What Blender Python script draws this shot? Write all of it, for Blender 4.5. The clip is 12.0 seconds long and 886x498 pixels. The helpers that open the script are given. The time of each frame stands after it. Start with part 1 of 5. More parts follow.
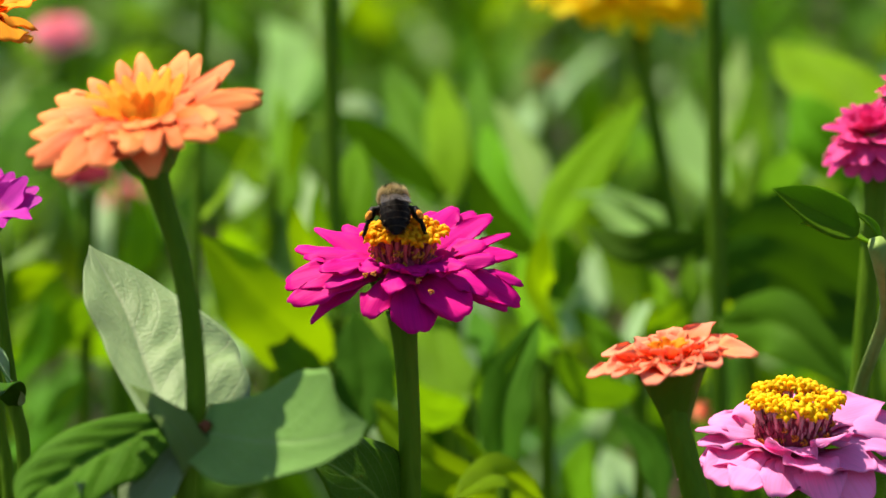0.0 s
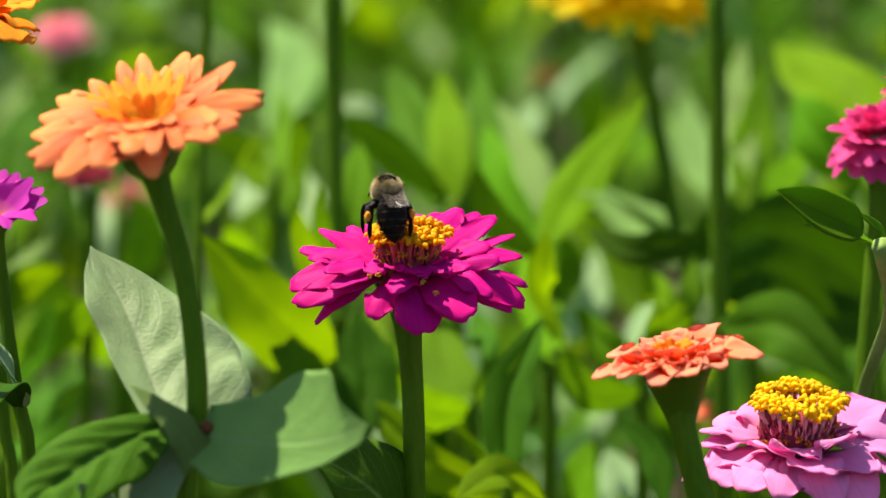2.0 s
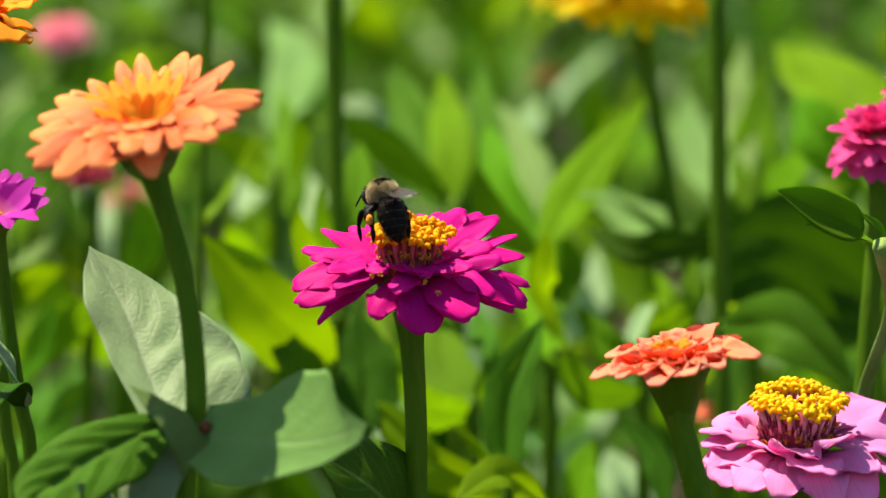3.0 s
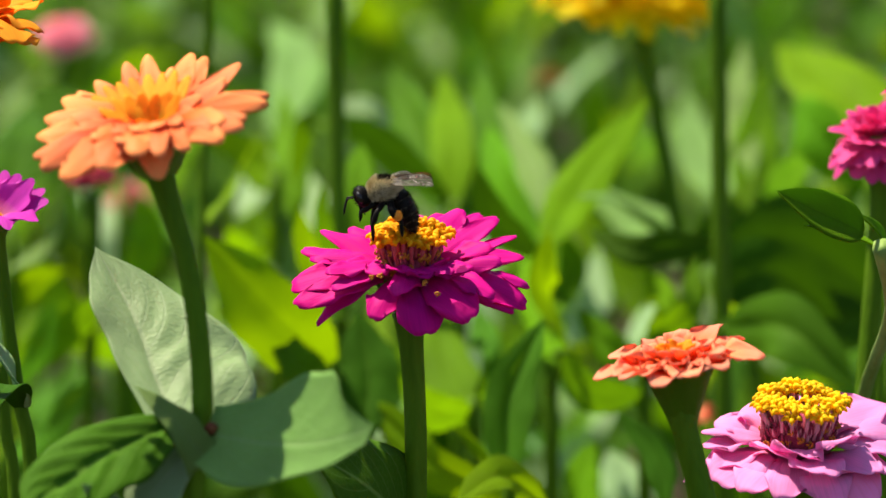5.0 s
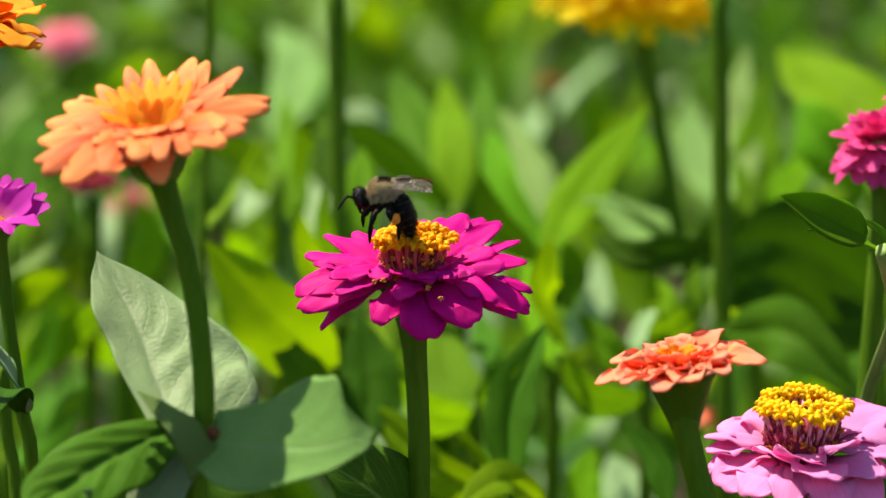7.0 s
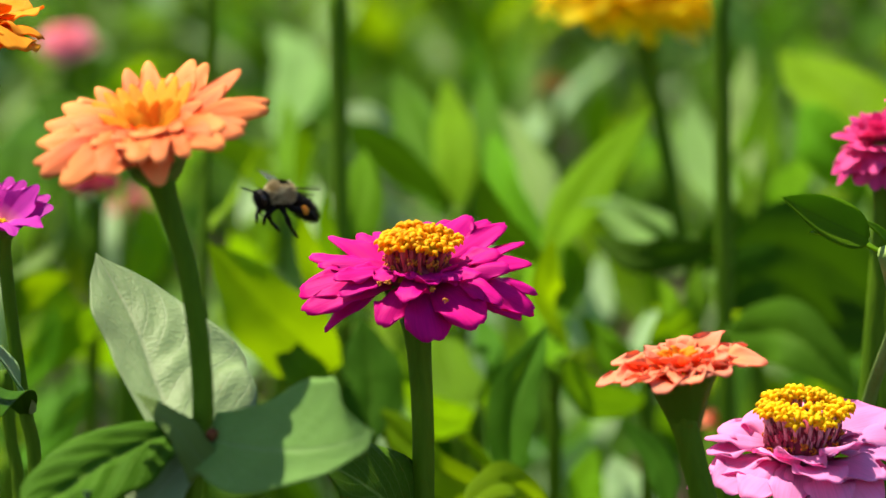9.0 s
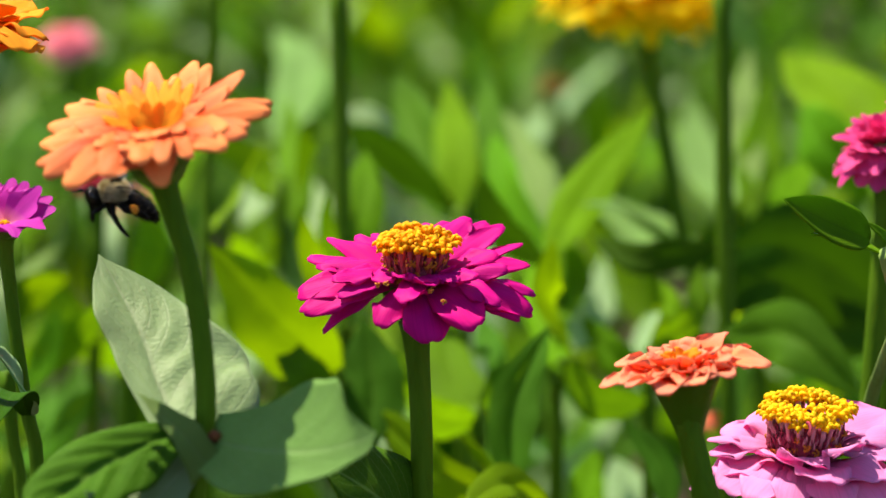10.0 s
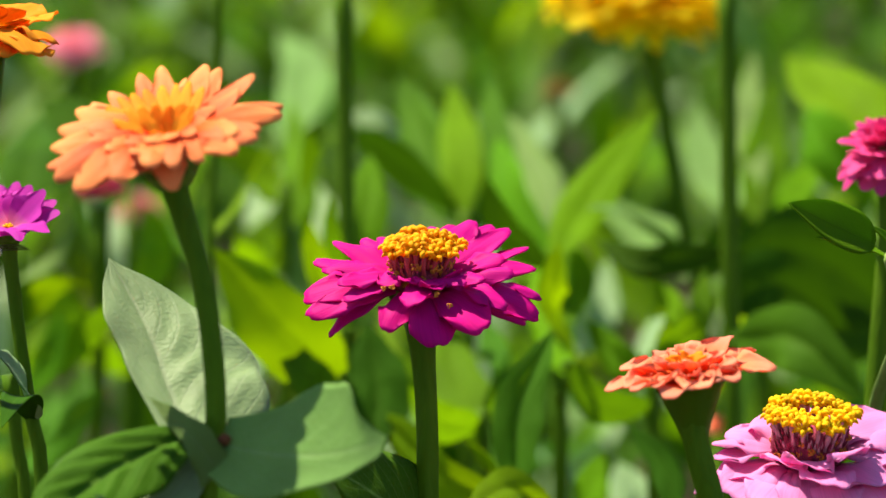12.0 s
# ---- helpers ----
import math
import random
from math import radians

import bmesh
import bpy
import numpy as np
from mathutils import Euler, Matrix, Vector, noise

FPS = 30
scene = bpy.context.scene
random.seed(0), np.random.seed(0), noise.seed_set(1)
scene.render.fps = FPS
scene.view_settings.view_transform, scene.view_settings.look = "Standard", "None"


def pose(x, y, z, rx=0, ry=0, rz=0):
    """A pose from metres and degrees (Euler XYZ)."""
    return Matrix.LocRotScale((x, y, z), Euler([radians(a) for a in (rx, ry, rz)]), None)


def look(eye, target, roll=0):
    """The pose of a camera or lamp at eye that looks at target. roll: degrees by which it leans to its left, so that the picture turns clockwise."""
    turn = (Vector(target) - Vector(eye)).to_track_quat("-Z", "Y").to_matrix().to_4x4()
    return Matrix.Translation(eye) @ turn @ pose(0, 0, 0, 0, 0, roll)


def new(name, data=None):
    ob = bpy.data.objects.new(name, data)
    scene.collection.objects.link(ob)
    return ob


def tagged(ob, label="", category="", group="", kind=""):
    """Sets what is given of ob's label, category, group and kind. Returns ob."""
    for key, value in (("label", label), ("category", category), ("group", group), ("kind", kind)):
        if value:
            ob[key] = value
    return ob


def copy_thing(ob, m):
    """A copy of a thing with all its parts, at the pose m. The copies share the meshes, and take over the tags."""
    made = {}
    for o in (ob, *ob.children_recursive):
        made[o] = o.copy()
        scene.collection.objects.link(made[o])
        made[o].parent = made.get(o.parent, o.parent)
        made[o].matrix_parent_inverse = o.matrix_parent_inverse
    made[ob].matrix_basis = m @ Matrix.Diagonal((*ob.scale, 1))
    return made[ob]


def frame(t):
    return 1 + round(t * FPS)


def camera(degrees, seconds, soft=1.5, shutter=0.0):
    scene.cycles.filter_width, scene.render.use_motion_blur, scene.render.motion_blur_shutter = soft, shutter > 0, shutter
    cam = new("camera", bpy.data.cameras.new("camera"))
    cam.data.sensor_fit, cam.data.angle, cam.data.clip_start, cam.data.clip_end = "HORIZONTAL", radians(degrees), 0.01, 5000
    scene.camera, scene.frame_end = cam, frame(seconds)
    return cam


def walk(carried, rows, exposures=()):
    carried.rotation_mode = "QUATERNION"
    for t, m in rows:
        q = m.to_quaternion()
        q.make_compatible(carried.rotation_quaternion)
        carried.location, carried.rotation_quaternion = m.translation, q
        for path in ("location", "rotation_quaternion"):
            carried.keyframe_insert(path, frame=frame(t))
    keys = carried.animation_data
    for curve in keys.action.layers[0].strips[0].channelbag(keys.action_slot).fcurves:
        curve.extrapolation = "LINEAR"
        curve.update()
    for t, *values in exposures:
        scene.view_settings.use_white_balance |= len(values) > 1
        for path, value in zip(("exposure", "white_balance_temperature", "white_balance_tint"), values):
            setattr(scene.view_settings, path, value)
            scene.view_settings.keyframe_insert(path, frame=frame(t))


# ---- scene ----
cam = camera(14, 12.0, shutter=0.4)
EYE = (0, -0.88, 0.94)
walk(cam, [
    (0, look(EYE, (0, -0.00027, 0.75006))),
    (0.5, look(EYE, (-0.00014, -0.00025, 0.75017))),
    (1, look(EYE, (-0.00031, -0.00023, 0.75027))),
    (1.5, look(EYE, (-0.00039, -0.00021, 0.75033))),
    (2, look(EYE, (-0.00056, -0.00022, 0.75031))),
    (2.5, look(EYE, (-0.0007, -0.00022, 0.75031))),
    (3, look(EYE, (-0.00078, -0.00022, 0.75031))),
    (5, look(EYE, (-0.00106, -0.00016, 0.75058))),
    (5.5, look(EYE, (-0.00117, -0.00012, 0.75075))),
    (6, look(EYE, (-0.0012, -0.00005, 0.75109))),
    (6.5, look(EYE, (-0.00124, 0.00003, 0.75144))),
    (7, look(EYE, (-0.00134, 0.00008, 0.75168))),
    (9, look(EYE, (-0.00183, 0.00017, 0.75213))),
    (9.5, look(EYE, (-0.00204, 0.00023, 0.7524))),
    (10, look(EYE, (-0.00218, 0.00025, 0.75247))),
    (10.5, look(EYE, (-0.00247, 0.00026, 0.75254))),
    (11, look(EYE, (-0.00275, 0.00029, 0.75268))),
    (11.5, look(EYE, (-0.00296, 0.00034, 0.75288))),
    (12, look(EYE, (-0.00331, 0.00044, 0.75337))),
])
# shallow focus on the plane of the central bloom
cam.data.dof.use_dof = True
cam.data.dof.focus_distance = 0.90
cam.data.dof.aperture_fstop = 12.0

# ---- light ----
SUN = Vector((-0.40, 0.35, 1.0)).normalized()
world = bpy.data.worlds.new("sky")
scene.world = world
world.use_nodes = True
wn = world.node_tree
sky = wn.nodes.new("ShaderNodeTexSky")
sky.sky_type, sky.sun_disc = "NISHITA", False
sky.sun_elevation = math.asin(SUN.z)
sky.sun_rotation = math.atan2(SUN.x, SUN.y)
wn.nodes["Background"].inputs["Strength"].default_value = 0.085
wn.links.new(sky.outputs["Color"], wn.nodes["Background"].inputs["Color"])
sun = new("sun", bpy.data.lights.new("sun", "SUN"))
sun.data.energy, sun.data.angle, sun.data.color = 5.4, radians(0.6), (1.0, 0.89, 0.72)
sun.matrix_world = look(SUN * 10, (0, 0, 0))
scene.view_settings.exposure = 0.94


# ---- materials ----
def nodes_of(name):
    m = bpy.data.materials.new(name)
    m.use_nodes = True
    t = m.node_tree
    return m, t, t.nodes["Principled BSDF"], t.nodes["Material Output"]


def math_node(t, op, a, b=None, clamp=False):
    n = t.nodes.new("ShaderNodeMath")
    n.operation, n.use_clamp = op, clamp
    for i, v in enumerate((a, b)):
        if v is None:
            continue
        if isinstance(v, (int, float)):
            n.inputs[i].default_value = v
        else:
            t.links.new(v, n.inputs[i])
    return n.outputs[0]


def mix_col(t, fac, a, b, blend="MIX"):
    n = t.nodes.new("ShaderNodeMix")
    n.data_type, n.blend_type = "RGBA", blend
    for sock, v in ((n.inputs["Factor"], fac), (n.inputs["A"], a), (n.inputs["B"], b)):
        if isinstance(v, (int, float)):
            sock.default_value = v
        elif isinstance(v, tuple):
            sock.default_value = (*v, 1)
        else:
            t.links.new(v, sock)
    return n.outputs["Result"]


def noise_tex(t, vec, scale, detail=3.0):
    n = t.nodes.new("ShaderNodeTexNoise")
    n.inputs["Scale"].default_value, n.inputs["Detail"].default_value = scale, detail
    if vec is not None:
        t.links.new(vec, n.inputs["Vector"])
    return n.outputs["Fac"]


def ramp01(t, v, lo, hi):
    n = t.nodes.new("ShaderNodeMapRange")
    n.inputs["From Min"].default_value, n.inputs["From Max"].default_value = lo, hi
    t.links.new(v, n.inputs["Value"])
    return n.outputs["Result"]


def uv_parts(t):
    uv = t.nodes.new("ShaderNodeUVMap")
    s = t.nodes.new("ShaderNodeSeparateXYZ")
    t.links.new(uv.outputs["UV"], s.inputs[0])
    return uv.outputs["UV"], s.outputs["X"], s.outputs["Y"]


def stretched(t, vec, sx, sy):
    n = t.nodes.new("ShaderNodeMapping")
    n.inputs["Scale"].default_value = (sx, sy, 1)
    t.links.new(vec, n.inputs["Vector"])
    return n.outputs["Vector"]


def see_through(t, bsdf, out, colour, share):
    """Mixes light that passes through a thin sheet with the light off its face."""
    tr = t.nodes.new("ShaderNodeBsdfTranslucent")
    if isinstance(colour, tuple):
        tr.inputs["Color"].default_value = (*colour, 1)
    else:
        t.links.new(colour, tr.inputs["Color"])
    mx = t.nodes.new("ShaderNodeMixShader")
    mx.inputs[0].default_value = share
    t.links.new(bsdf.outputs[0], mx.inputs[1])
    t.links.new(tr.outputs[0], mx.inputs[2])
    t.links.new(mx.outputs[0], out.inputs["Surface"])


def bump(t, bsdf, height, strength, distance):
    b = t.nodes.new("ShaderNodeBump")
    b.inputs["Strength"].default_value, b.inputs["Distance"].default_value = strength, distance
    t.links.new(height, b.inputs["Height"])
    t.links.new(b.outputs[0], bsdf.inputs["Normal"])


def petal_material(name, body, base, share=0.35, rough=0.55, claw=0.34, claw_from=0.02):
    """Petal: body colour, a second colour at the claw, streaks along its length."""
    m, t, bsdf, out = nodes_of(name)
    uv, u, s = uv_parts(t)
    streak = noise_tex(t, stretched(t, uv, 26, 1.6), 1.0, 3)
    blotch = noise_tex(t, stretched(t, uv, 2.5, 2.5), 1.0, 2)
    info = t.nodes.new("ShaderNodeObjectInfo")
    dark = tuple(c * 0.88 for c in body)
    col = mix_col(t, ramp01(t, streak, 0.35, 0.62), dark, body)
    col = mix_col(t, math_node(t, "MULTIPLY", ramp01(t, blotch, 0.45, 0.8), 0.35), col, tuple(min(1, c * 1.12 + 0.02) for c in body))
    col = mix_col(t, math_node(t, "SUBTRACT", 1.0, ramp01(t, s, claw_from, claw)), col, base)
    hs = t.nodes.new("ShaderNodeHueSaturation")
    t.links.new(col, hs.inputs["Color"])
    t.links.new(math_node(t, "ADD", math_node(t, "MULTIPLY", info.outputs["Random"], 0.22), 0.88), hs.inputs["Value"])
    t.links.new(math_node(t, "ADD", math_node(t, "MULTIPLY", info.outputs["Random"], 0.014), 0.493), hs.inputs["Hue"])
    col = hs.outputs["Color"]
    t.links.new(col, bsdf.inputs["Base Color"])
    bsdf.inputs["Roughness"].default_value = rough
    bsdf.inputs["Specular IOR Level"].default_value = 0.08
    bump(t, bsdf, streak, 0.35, 0.0003)
    # light that passes through is tinted twice
    deep = mix_col(t, 0.65, col, col, 'MULTIPLY')
    see_through(t, bsdf, out, deep, share)
    return m


def leaf_material(name, face, vein, through_col, share=0.4, rough=0.45, spec=0.4, veined=0.3):
    m, t, bsdf, out = nodes_of(name)
    uv, u, s = uv_parts(t)
    au = math_node(t, "ABSOLUTE", math_node(t, "SUBTRACT", u, 0.5))
    mid = math_node(t, "SUBTRACT", 1.0, ramp01(t, au, 0.008, 0.03))
    arc = math_node(t, "SUBTRACT", s, math_node(t, "MULTIPLY", au, 0.9))
    wave = math_node(t, "ABSOLUTE", math_node(t, "SINE", math_node(t, "MULTIPLY", arc, 24.0)))
    side = math_node(t, "SUBTRACT", 1.0, ramp01(t, wave, 0.0, 0.22))
    veins = math_node(t, "MAXIMUM", mid, math_node(t, "MULTIPLY", side, 0.6))
    fine = noise_tex(t, stretched(t, uv, 30, 60), 1.0, 3)
    tex = t.nodes.new("ShaderNodeTexCoord")
    blotch = noise_tex(t, tex.outputs["Object"], 45, 4)
    info = t.nodes.new("ShaderNodeObjectInfo")
    geo = t.nodes.new("ShaderNodeNewGeometry")
    rnd = math_node(t, "FRACT", math_node(t, "ADD", info.outputs["Random"], geo.outputs["Random Per Island"]))
    col = mix_col(t, ramp01(t, blotch, 0.3, 0.7), tuple(c * 0.75 for c in face), tuple(min(1, c * 1.15) for c in face))
    col = mix_col(t, math_node(t, "MULTIPLY", ramp01(t, fine, 0.4, 0.75), 0.22), col, vein)
    col = mix_col(t, math_node(t, "MULTIPLY", math_node(t, "MULTIPLY", veins, blotch), veined), col, vein)
    hs = t.nodes.new("ShaderNodeHueSaturation")
    t.links.new(col, hs.inputs["Color"])
    t.links.new(math_node(t, "ADD", math_node(t, "MULTIPLY", rnd, 0.4), 0.8), hs.inputs["Value"])
    t.links.new(math_node(t, "ADD", math_node(t, "MULTIPLY", rnd, 0.03), 0.485), hs.inputs["Hue"])
    col = hs.outputs["Color"]
    t.links.new(col, bsdf.inputs["Base Color"])
    bsdf.inputs["Roughness"].default_value = rough
    bsdf.inputs["Specular IOR Level"].default_value = spec
    bump(t, bsdf, math_node(t, "SUBTRACT", math_node(t, "ADD", math_node(t, "MULTIPLY", fine, 0.6), math_node(t, "MULTIPLY", blotch, 1.2)), math_node(t, "MULTIPLY", veins, 0.22)), 0.45, 0.0012)
    thr = mix_col(t, math_node(t, "MULTIPLY", veins, 0.6), through_col, tuple(c * 0.5 for c in through_col))
    see_through(t, bsdf, out, thr, share)
    return m


def solid_material(name, a, b, scale, rough, bump_at=0.3, depth=0.0005, spec=0.12, metal=0.0, coat=0.0, stretch=(1, 1, 1)):
    m, t, bsdf, out = nodes_of(name)
    tex = t.nodes.new("ShaderNodeTexCoord")
    mp = t.nodes.new("ShaderNodeMapping")
    mp.inputs["Scale"].default_value = stretch
    t.links.new(tex.outputs["Object"], mp.inputs["Vector"])
    n1 = noise_tex(t, mp.outputs["Vector"], scale, 4)
    n2 = noise_tex(t, mp.outputs["Vector"], scale * 7, 3)
    col = mix_col(t, ramp01(t, n1, 0.32, 0.68), a, b)
    col = mix_col(t, math_node(t, "MULTIPLY", ramp01(t, n2, 0.4, 0.7), 0.3), col, tuple(c * 0.6 for c in a))
    t.links.new(col, bsdf.inputs["Base Color"])
    bsdf.inputs["Roughness"].default_value = rough
    bsdf.inputs["Specular IOR Level"].default_value = spec
    bsdf.inputs["Metallic"].default_value = metal
    bsdf.inputs["Coat Weight"].default_value = coat
    bump(t, bsdf, n2, bump_at, depth)
    return m


def wing_material(name):
    m, t, bsdf, out = nodes_of(name)
    uv, u, s = uv_parts(t)
    vo = t.nodes.new("ShaderNodeTexVoronoi")
    vo.feature = "DISTANCE_TO_EDGE"
    vo.inputs["Scale"].default_value = 1.0
    t.links.new(stretched(t, uv, 4.0, 6.0), vo.inputs["Vector"])
    veins = math_node(t, "SUBTRACT", 1.0, ramp01(t, vo.outputs["Distance"], 0.0, 0.07))
    bsdf.inputs["Base Color"].default_value = (0.055, 0.042, 0.03, 1)
    bsdf.inputs["Roughness"].default_value = 0.3
    bsdf.inputs["Specular IOR Level"].default_value = 0.25
    bump(t, bsdf, noise_tex(t, stretched(t, uv, 9, 9), 1.0, 2), 0.6, 0.0005)
    tr = t.nodes.new("ShaderNodeBsdfTransparent")
    tr.inputs["Color"].default_value = (0.86, 0.83, 0.80, 1)
    mx = t.nodes.new("ShaderNodeMixShader")
    t.links.new(math_node(t, "ADD", math_node(t, "MULTIPLY", veins, 0.4), 0.6, True), mx.inputs[0])
    t.links.new(tr.outputs[0], mx.inputs[1])
    t.links.new(bsdf.outputs[0], mx.inputs[2])
    t.links.new(mx.outputs[0], out.inputs["Surface"])
    return m


FUCHSIA = petal_material("fuchsia petal", (0.76, 0.004, 0.285), (0.55, 0.004, 0.17), 0.36)
# deeper petal base, its red stretched outward to paint the shade between petals
ORANGE = petal_material("orange petal", (1.0, 0.34, 0.11), (0.82, 0.07, 0.002), 0.27, claw=1.0, claw_from=0.3)
GOLD_PETAL = petal_material("orange yellow petal", (1.0, 0.46, 0.025), (1.0, 0.54, 0.02), 0.5)
PINK = petal_material("pink petal", (1.0, 0.37, 0.74), (0.70, 0.12, 0.30), 0.42)
SALMON = petal_material("salmon petal", (1.0, 0.43, 0.25), (1.0, 0.26, 0.025), 0.5, claw=0.85, claw_from=0.1)
PURPLE = petal_material("purple petal", (0.66, 0.045, 0.50), (0.85, 0.25, 0.42), 0.40)
ROSE = petal_material("rose petal", (0.80, 0.065, 0.28), (0.50, 0.012, 0.08), 0.28)
YELLOW = petal_material("yellow petal", (1.0, 0.80, 0.006), (1.0, 0.76, 0.006), 0.7)
BLUSH = petal_material("blush petal", (1.0, 0.40, 0.50), (0.95, 0.28, 0.36), 0.45)
DULL = petal_material("dull pink petal", (0.72, 0.22, 0.25), (0.6, 0.14, 0.16), 0.45)
BROWN = petal_material("withered brown petal", (0.34, 0.17, 0.03), (0.20, 0.09, 0.02), 0.3)
RED = petal_material("red petal", (0.62, 0.07, 0.13), (0.45, 0.04, 0.08), 0.55)
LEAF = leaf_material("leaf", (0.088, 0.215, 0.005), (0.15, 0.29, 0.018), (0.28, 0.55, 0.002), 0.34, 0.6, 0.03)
# pale down on the front leaves; on bed leaves the paleness paints their sheen
LEAF_PALE = leaf_material("downy pale sheen leaf", (0.245, 0.385, 0.16), (0.40, 0.50, 0.29), (0.26, 0.46, 0.02), 0.22, 0.55, 0.2, 0.9)
LEAF_CLASP = leaf_material("cupped leaf", (0.14, 0.26, 0.055), (0.27, 0.39, 0.14), (0.30, 0.55, 0.01), 0.26, 0.6, 0.10, 0.7)
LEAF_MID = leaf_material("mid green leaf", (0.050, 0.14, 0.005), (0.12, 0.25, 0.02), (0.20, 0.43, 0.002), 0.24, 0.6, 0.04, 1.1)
LEAF_RIBBED = leaf_material("ribbed leaf", (0.050, 0.125, 0.005), (0.16, 0.28, 0.04), (0.20, 0.40, 0.002), 0.22, 0.6, 0.03, 1.8)
# the next two repeat the leaf green with shade, then sunlight, in the colour
LEAF_SHADED = leaf_material("shaded leaf", (0.028, 0.085, 0.003), (0.07, 0.15, 0.012), (0.09, 0.24, 0.002), 0.16, 0.6, 0.02, 1.0)
LEAF_SUNLIT = leaf_material("sunlit leaf", (0.125, 0.27, 0.003), (0.18, 0.32, 0.010), (0.37, 0.61, 0.001), 0.36, 0.6, 0.03)
STEM = solid_material("stem", (0.060, 0.145, 0.002), (0.105, 0.205, 0.006), 90, 0.55, 0.5, 0.0006, spec=0.08, stretch=(1, 1, 0.15))
STEM_PALE = solid_material("pale stem", (0.17, 0.28, 0.05), (0.24, 0.34, 0.09), 90, 0.55, 0.4, 0.0005, spec=0.1, stretch=(1, 1, 0.15))
BRACT = solid_material("bract", (0.10, 0.19, 0.015), (0.17, 0.27, 0.03), 260, 0.55)
BRACT_EDGE = solid_material("bract edge", (0.03, 0.025, 0.012), (0.05, 0.035, 0.02), 300, 0.7)
FLORET = petal_material("floret lobe", (1.0, 0.52, 0.008), (1.0, 0.52, 0.008), 0.35)
FLORET_YELLOW = petal_material("bright floret lobe", (1.0, 0.70, 0.010), (1.0, 0.70, 0.010), 0.35)
TUBE = solid_material("floret tube", (0.50, 0.03, 0.06), (0.66, 0.13, 0.13), 400, 0.55)
TUBE_PALE = solid_material("pale floret tube", (0.60, 0.22, 0.32), (0.66, 0.36, 0.34), 400, 0.55)
WITHER = solid_material("withered floret", (0.42, 0.10, 0.02), (0.85, 0.38, 0.05), 900, 0.7)
DISC_CORE = solid_material("disc core", (0.22, 0.02, 0.05), (0.40, 0.07, 0.12), 500, 0.7)
NODE_RED = solid_material("red node", (0.16, 0.04, 0.02), (0.22, 0.09, 0.03), 500, 0.6)
SOIL = solid_material("soil", (0.030, 0.022, 0.014), (0.07, 0.05, 0.032), 14, 0.9, 0.8, 0.02)
PILE_PALE = solid_material("cream pile", (0.50, 0.40, 0.20), (0.92, 0.83, 0.57), 420, 0.85)
PILE_BLACK = solid_material("black pile", (0.006, 0.004, 0.003), (0.014, 0.010, 0.006), 500, 0.9, spec=0.0)
ABDOMEN_SHELL = solid_material("abdomen shell", (0.007, 0.005, 0.004), (0.014, 0.010, 0.007), 700, 0.5, 0.3, 0.0002, spec=0.12)
FRINGE = solid_material("fringe hair", (0.10, 0.08, 0.05), (0.22, 0.17, 0.10), 600, 0.8)
CUTICLE = solid_material("black cuticle", (0.005, 0.004, 0.003), (0.010, 0.008, 0.006), 700, 0.5, 0.3, 0.0002, spec=0.10)
EYE_GLOSS = solid_material("compound eye", (0.010, 0.007, 0.006), (0.02, 0.012, 0.010), 900, 0.2, 0.1, 0.0001, spec=0.4, coat=0.15)
POLLEN = solid_material("pollen load", (0.85, 0.28, 0.02), (0.95, 0.42, 0.06), 1200, 0.85, 0.8, 0.0003)
PILE_UNDER = solid_material("under fur", (0.10, 0.08, 0.045), (0.22, 0.18, 0.10), 600, 0.9, spec=0.02)
WING = wing_material("smoky wing")


# ---- shapes ----
def mesh_from(name, verts, faces, uvs=None, mats=None, slots=None):
    me = bpy.data.meshes.new(name)
    me.from_pydata([tuple(v) for v in verts], [], faces)
    if uvs is not None:
        layer = me.uv_layers.new(name="UVMap")
        idx = np.empty(len(me.loops), dtype=np.int32)
        me.loops.foreach_get("vertex_index", idx)
        layer.data.foreach_set("uv", np.asarray(uvs, dtype=np.float32)[idx].ravel())
    for m in mats or ():
        me.materials.append(m)
    if slots is not None:
        me.polygons.foreach_set("material_index", np.asarray(slots, dtype=np.int32))
    me.polygons.foreach_set("use_smooth", np.ones(len(me.polygons), dtype=bool))
    me.update()
    return me


def part(name, me, parent, label="", m=None):
    ob = new(name, me)
    ob.parent = parent
    if m is not None:
        ob.matrix_basis = m
    return tagged(ob, label=label)


class Soup:
    """Collects vertices and faces of one mesh."""

    def __init__(self):
        self.v, self.f, self.uv, self.s = [], [], [], []

    def add(self, v, f, uv=None, slot=0):
        o = len(self.v)
        self.v.extend(v)
        self.f.extend([tuple(i + o for i in q) for q in f])
        self.uv.extend(uv if uv is not None else [(0.5, 0.5)] * len(v))
        self.s.extend([slot] * len(f))
        return self

    def mesh(self, name, *mats):
        return mesh_from(name, self.v, self.f, self.uv, mats, self.s)


def unit(v):
    n = np.linalg.norm(v)
    return v / n if n > 1e-12 else v


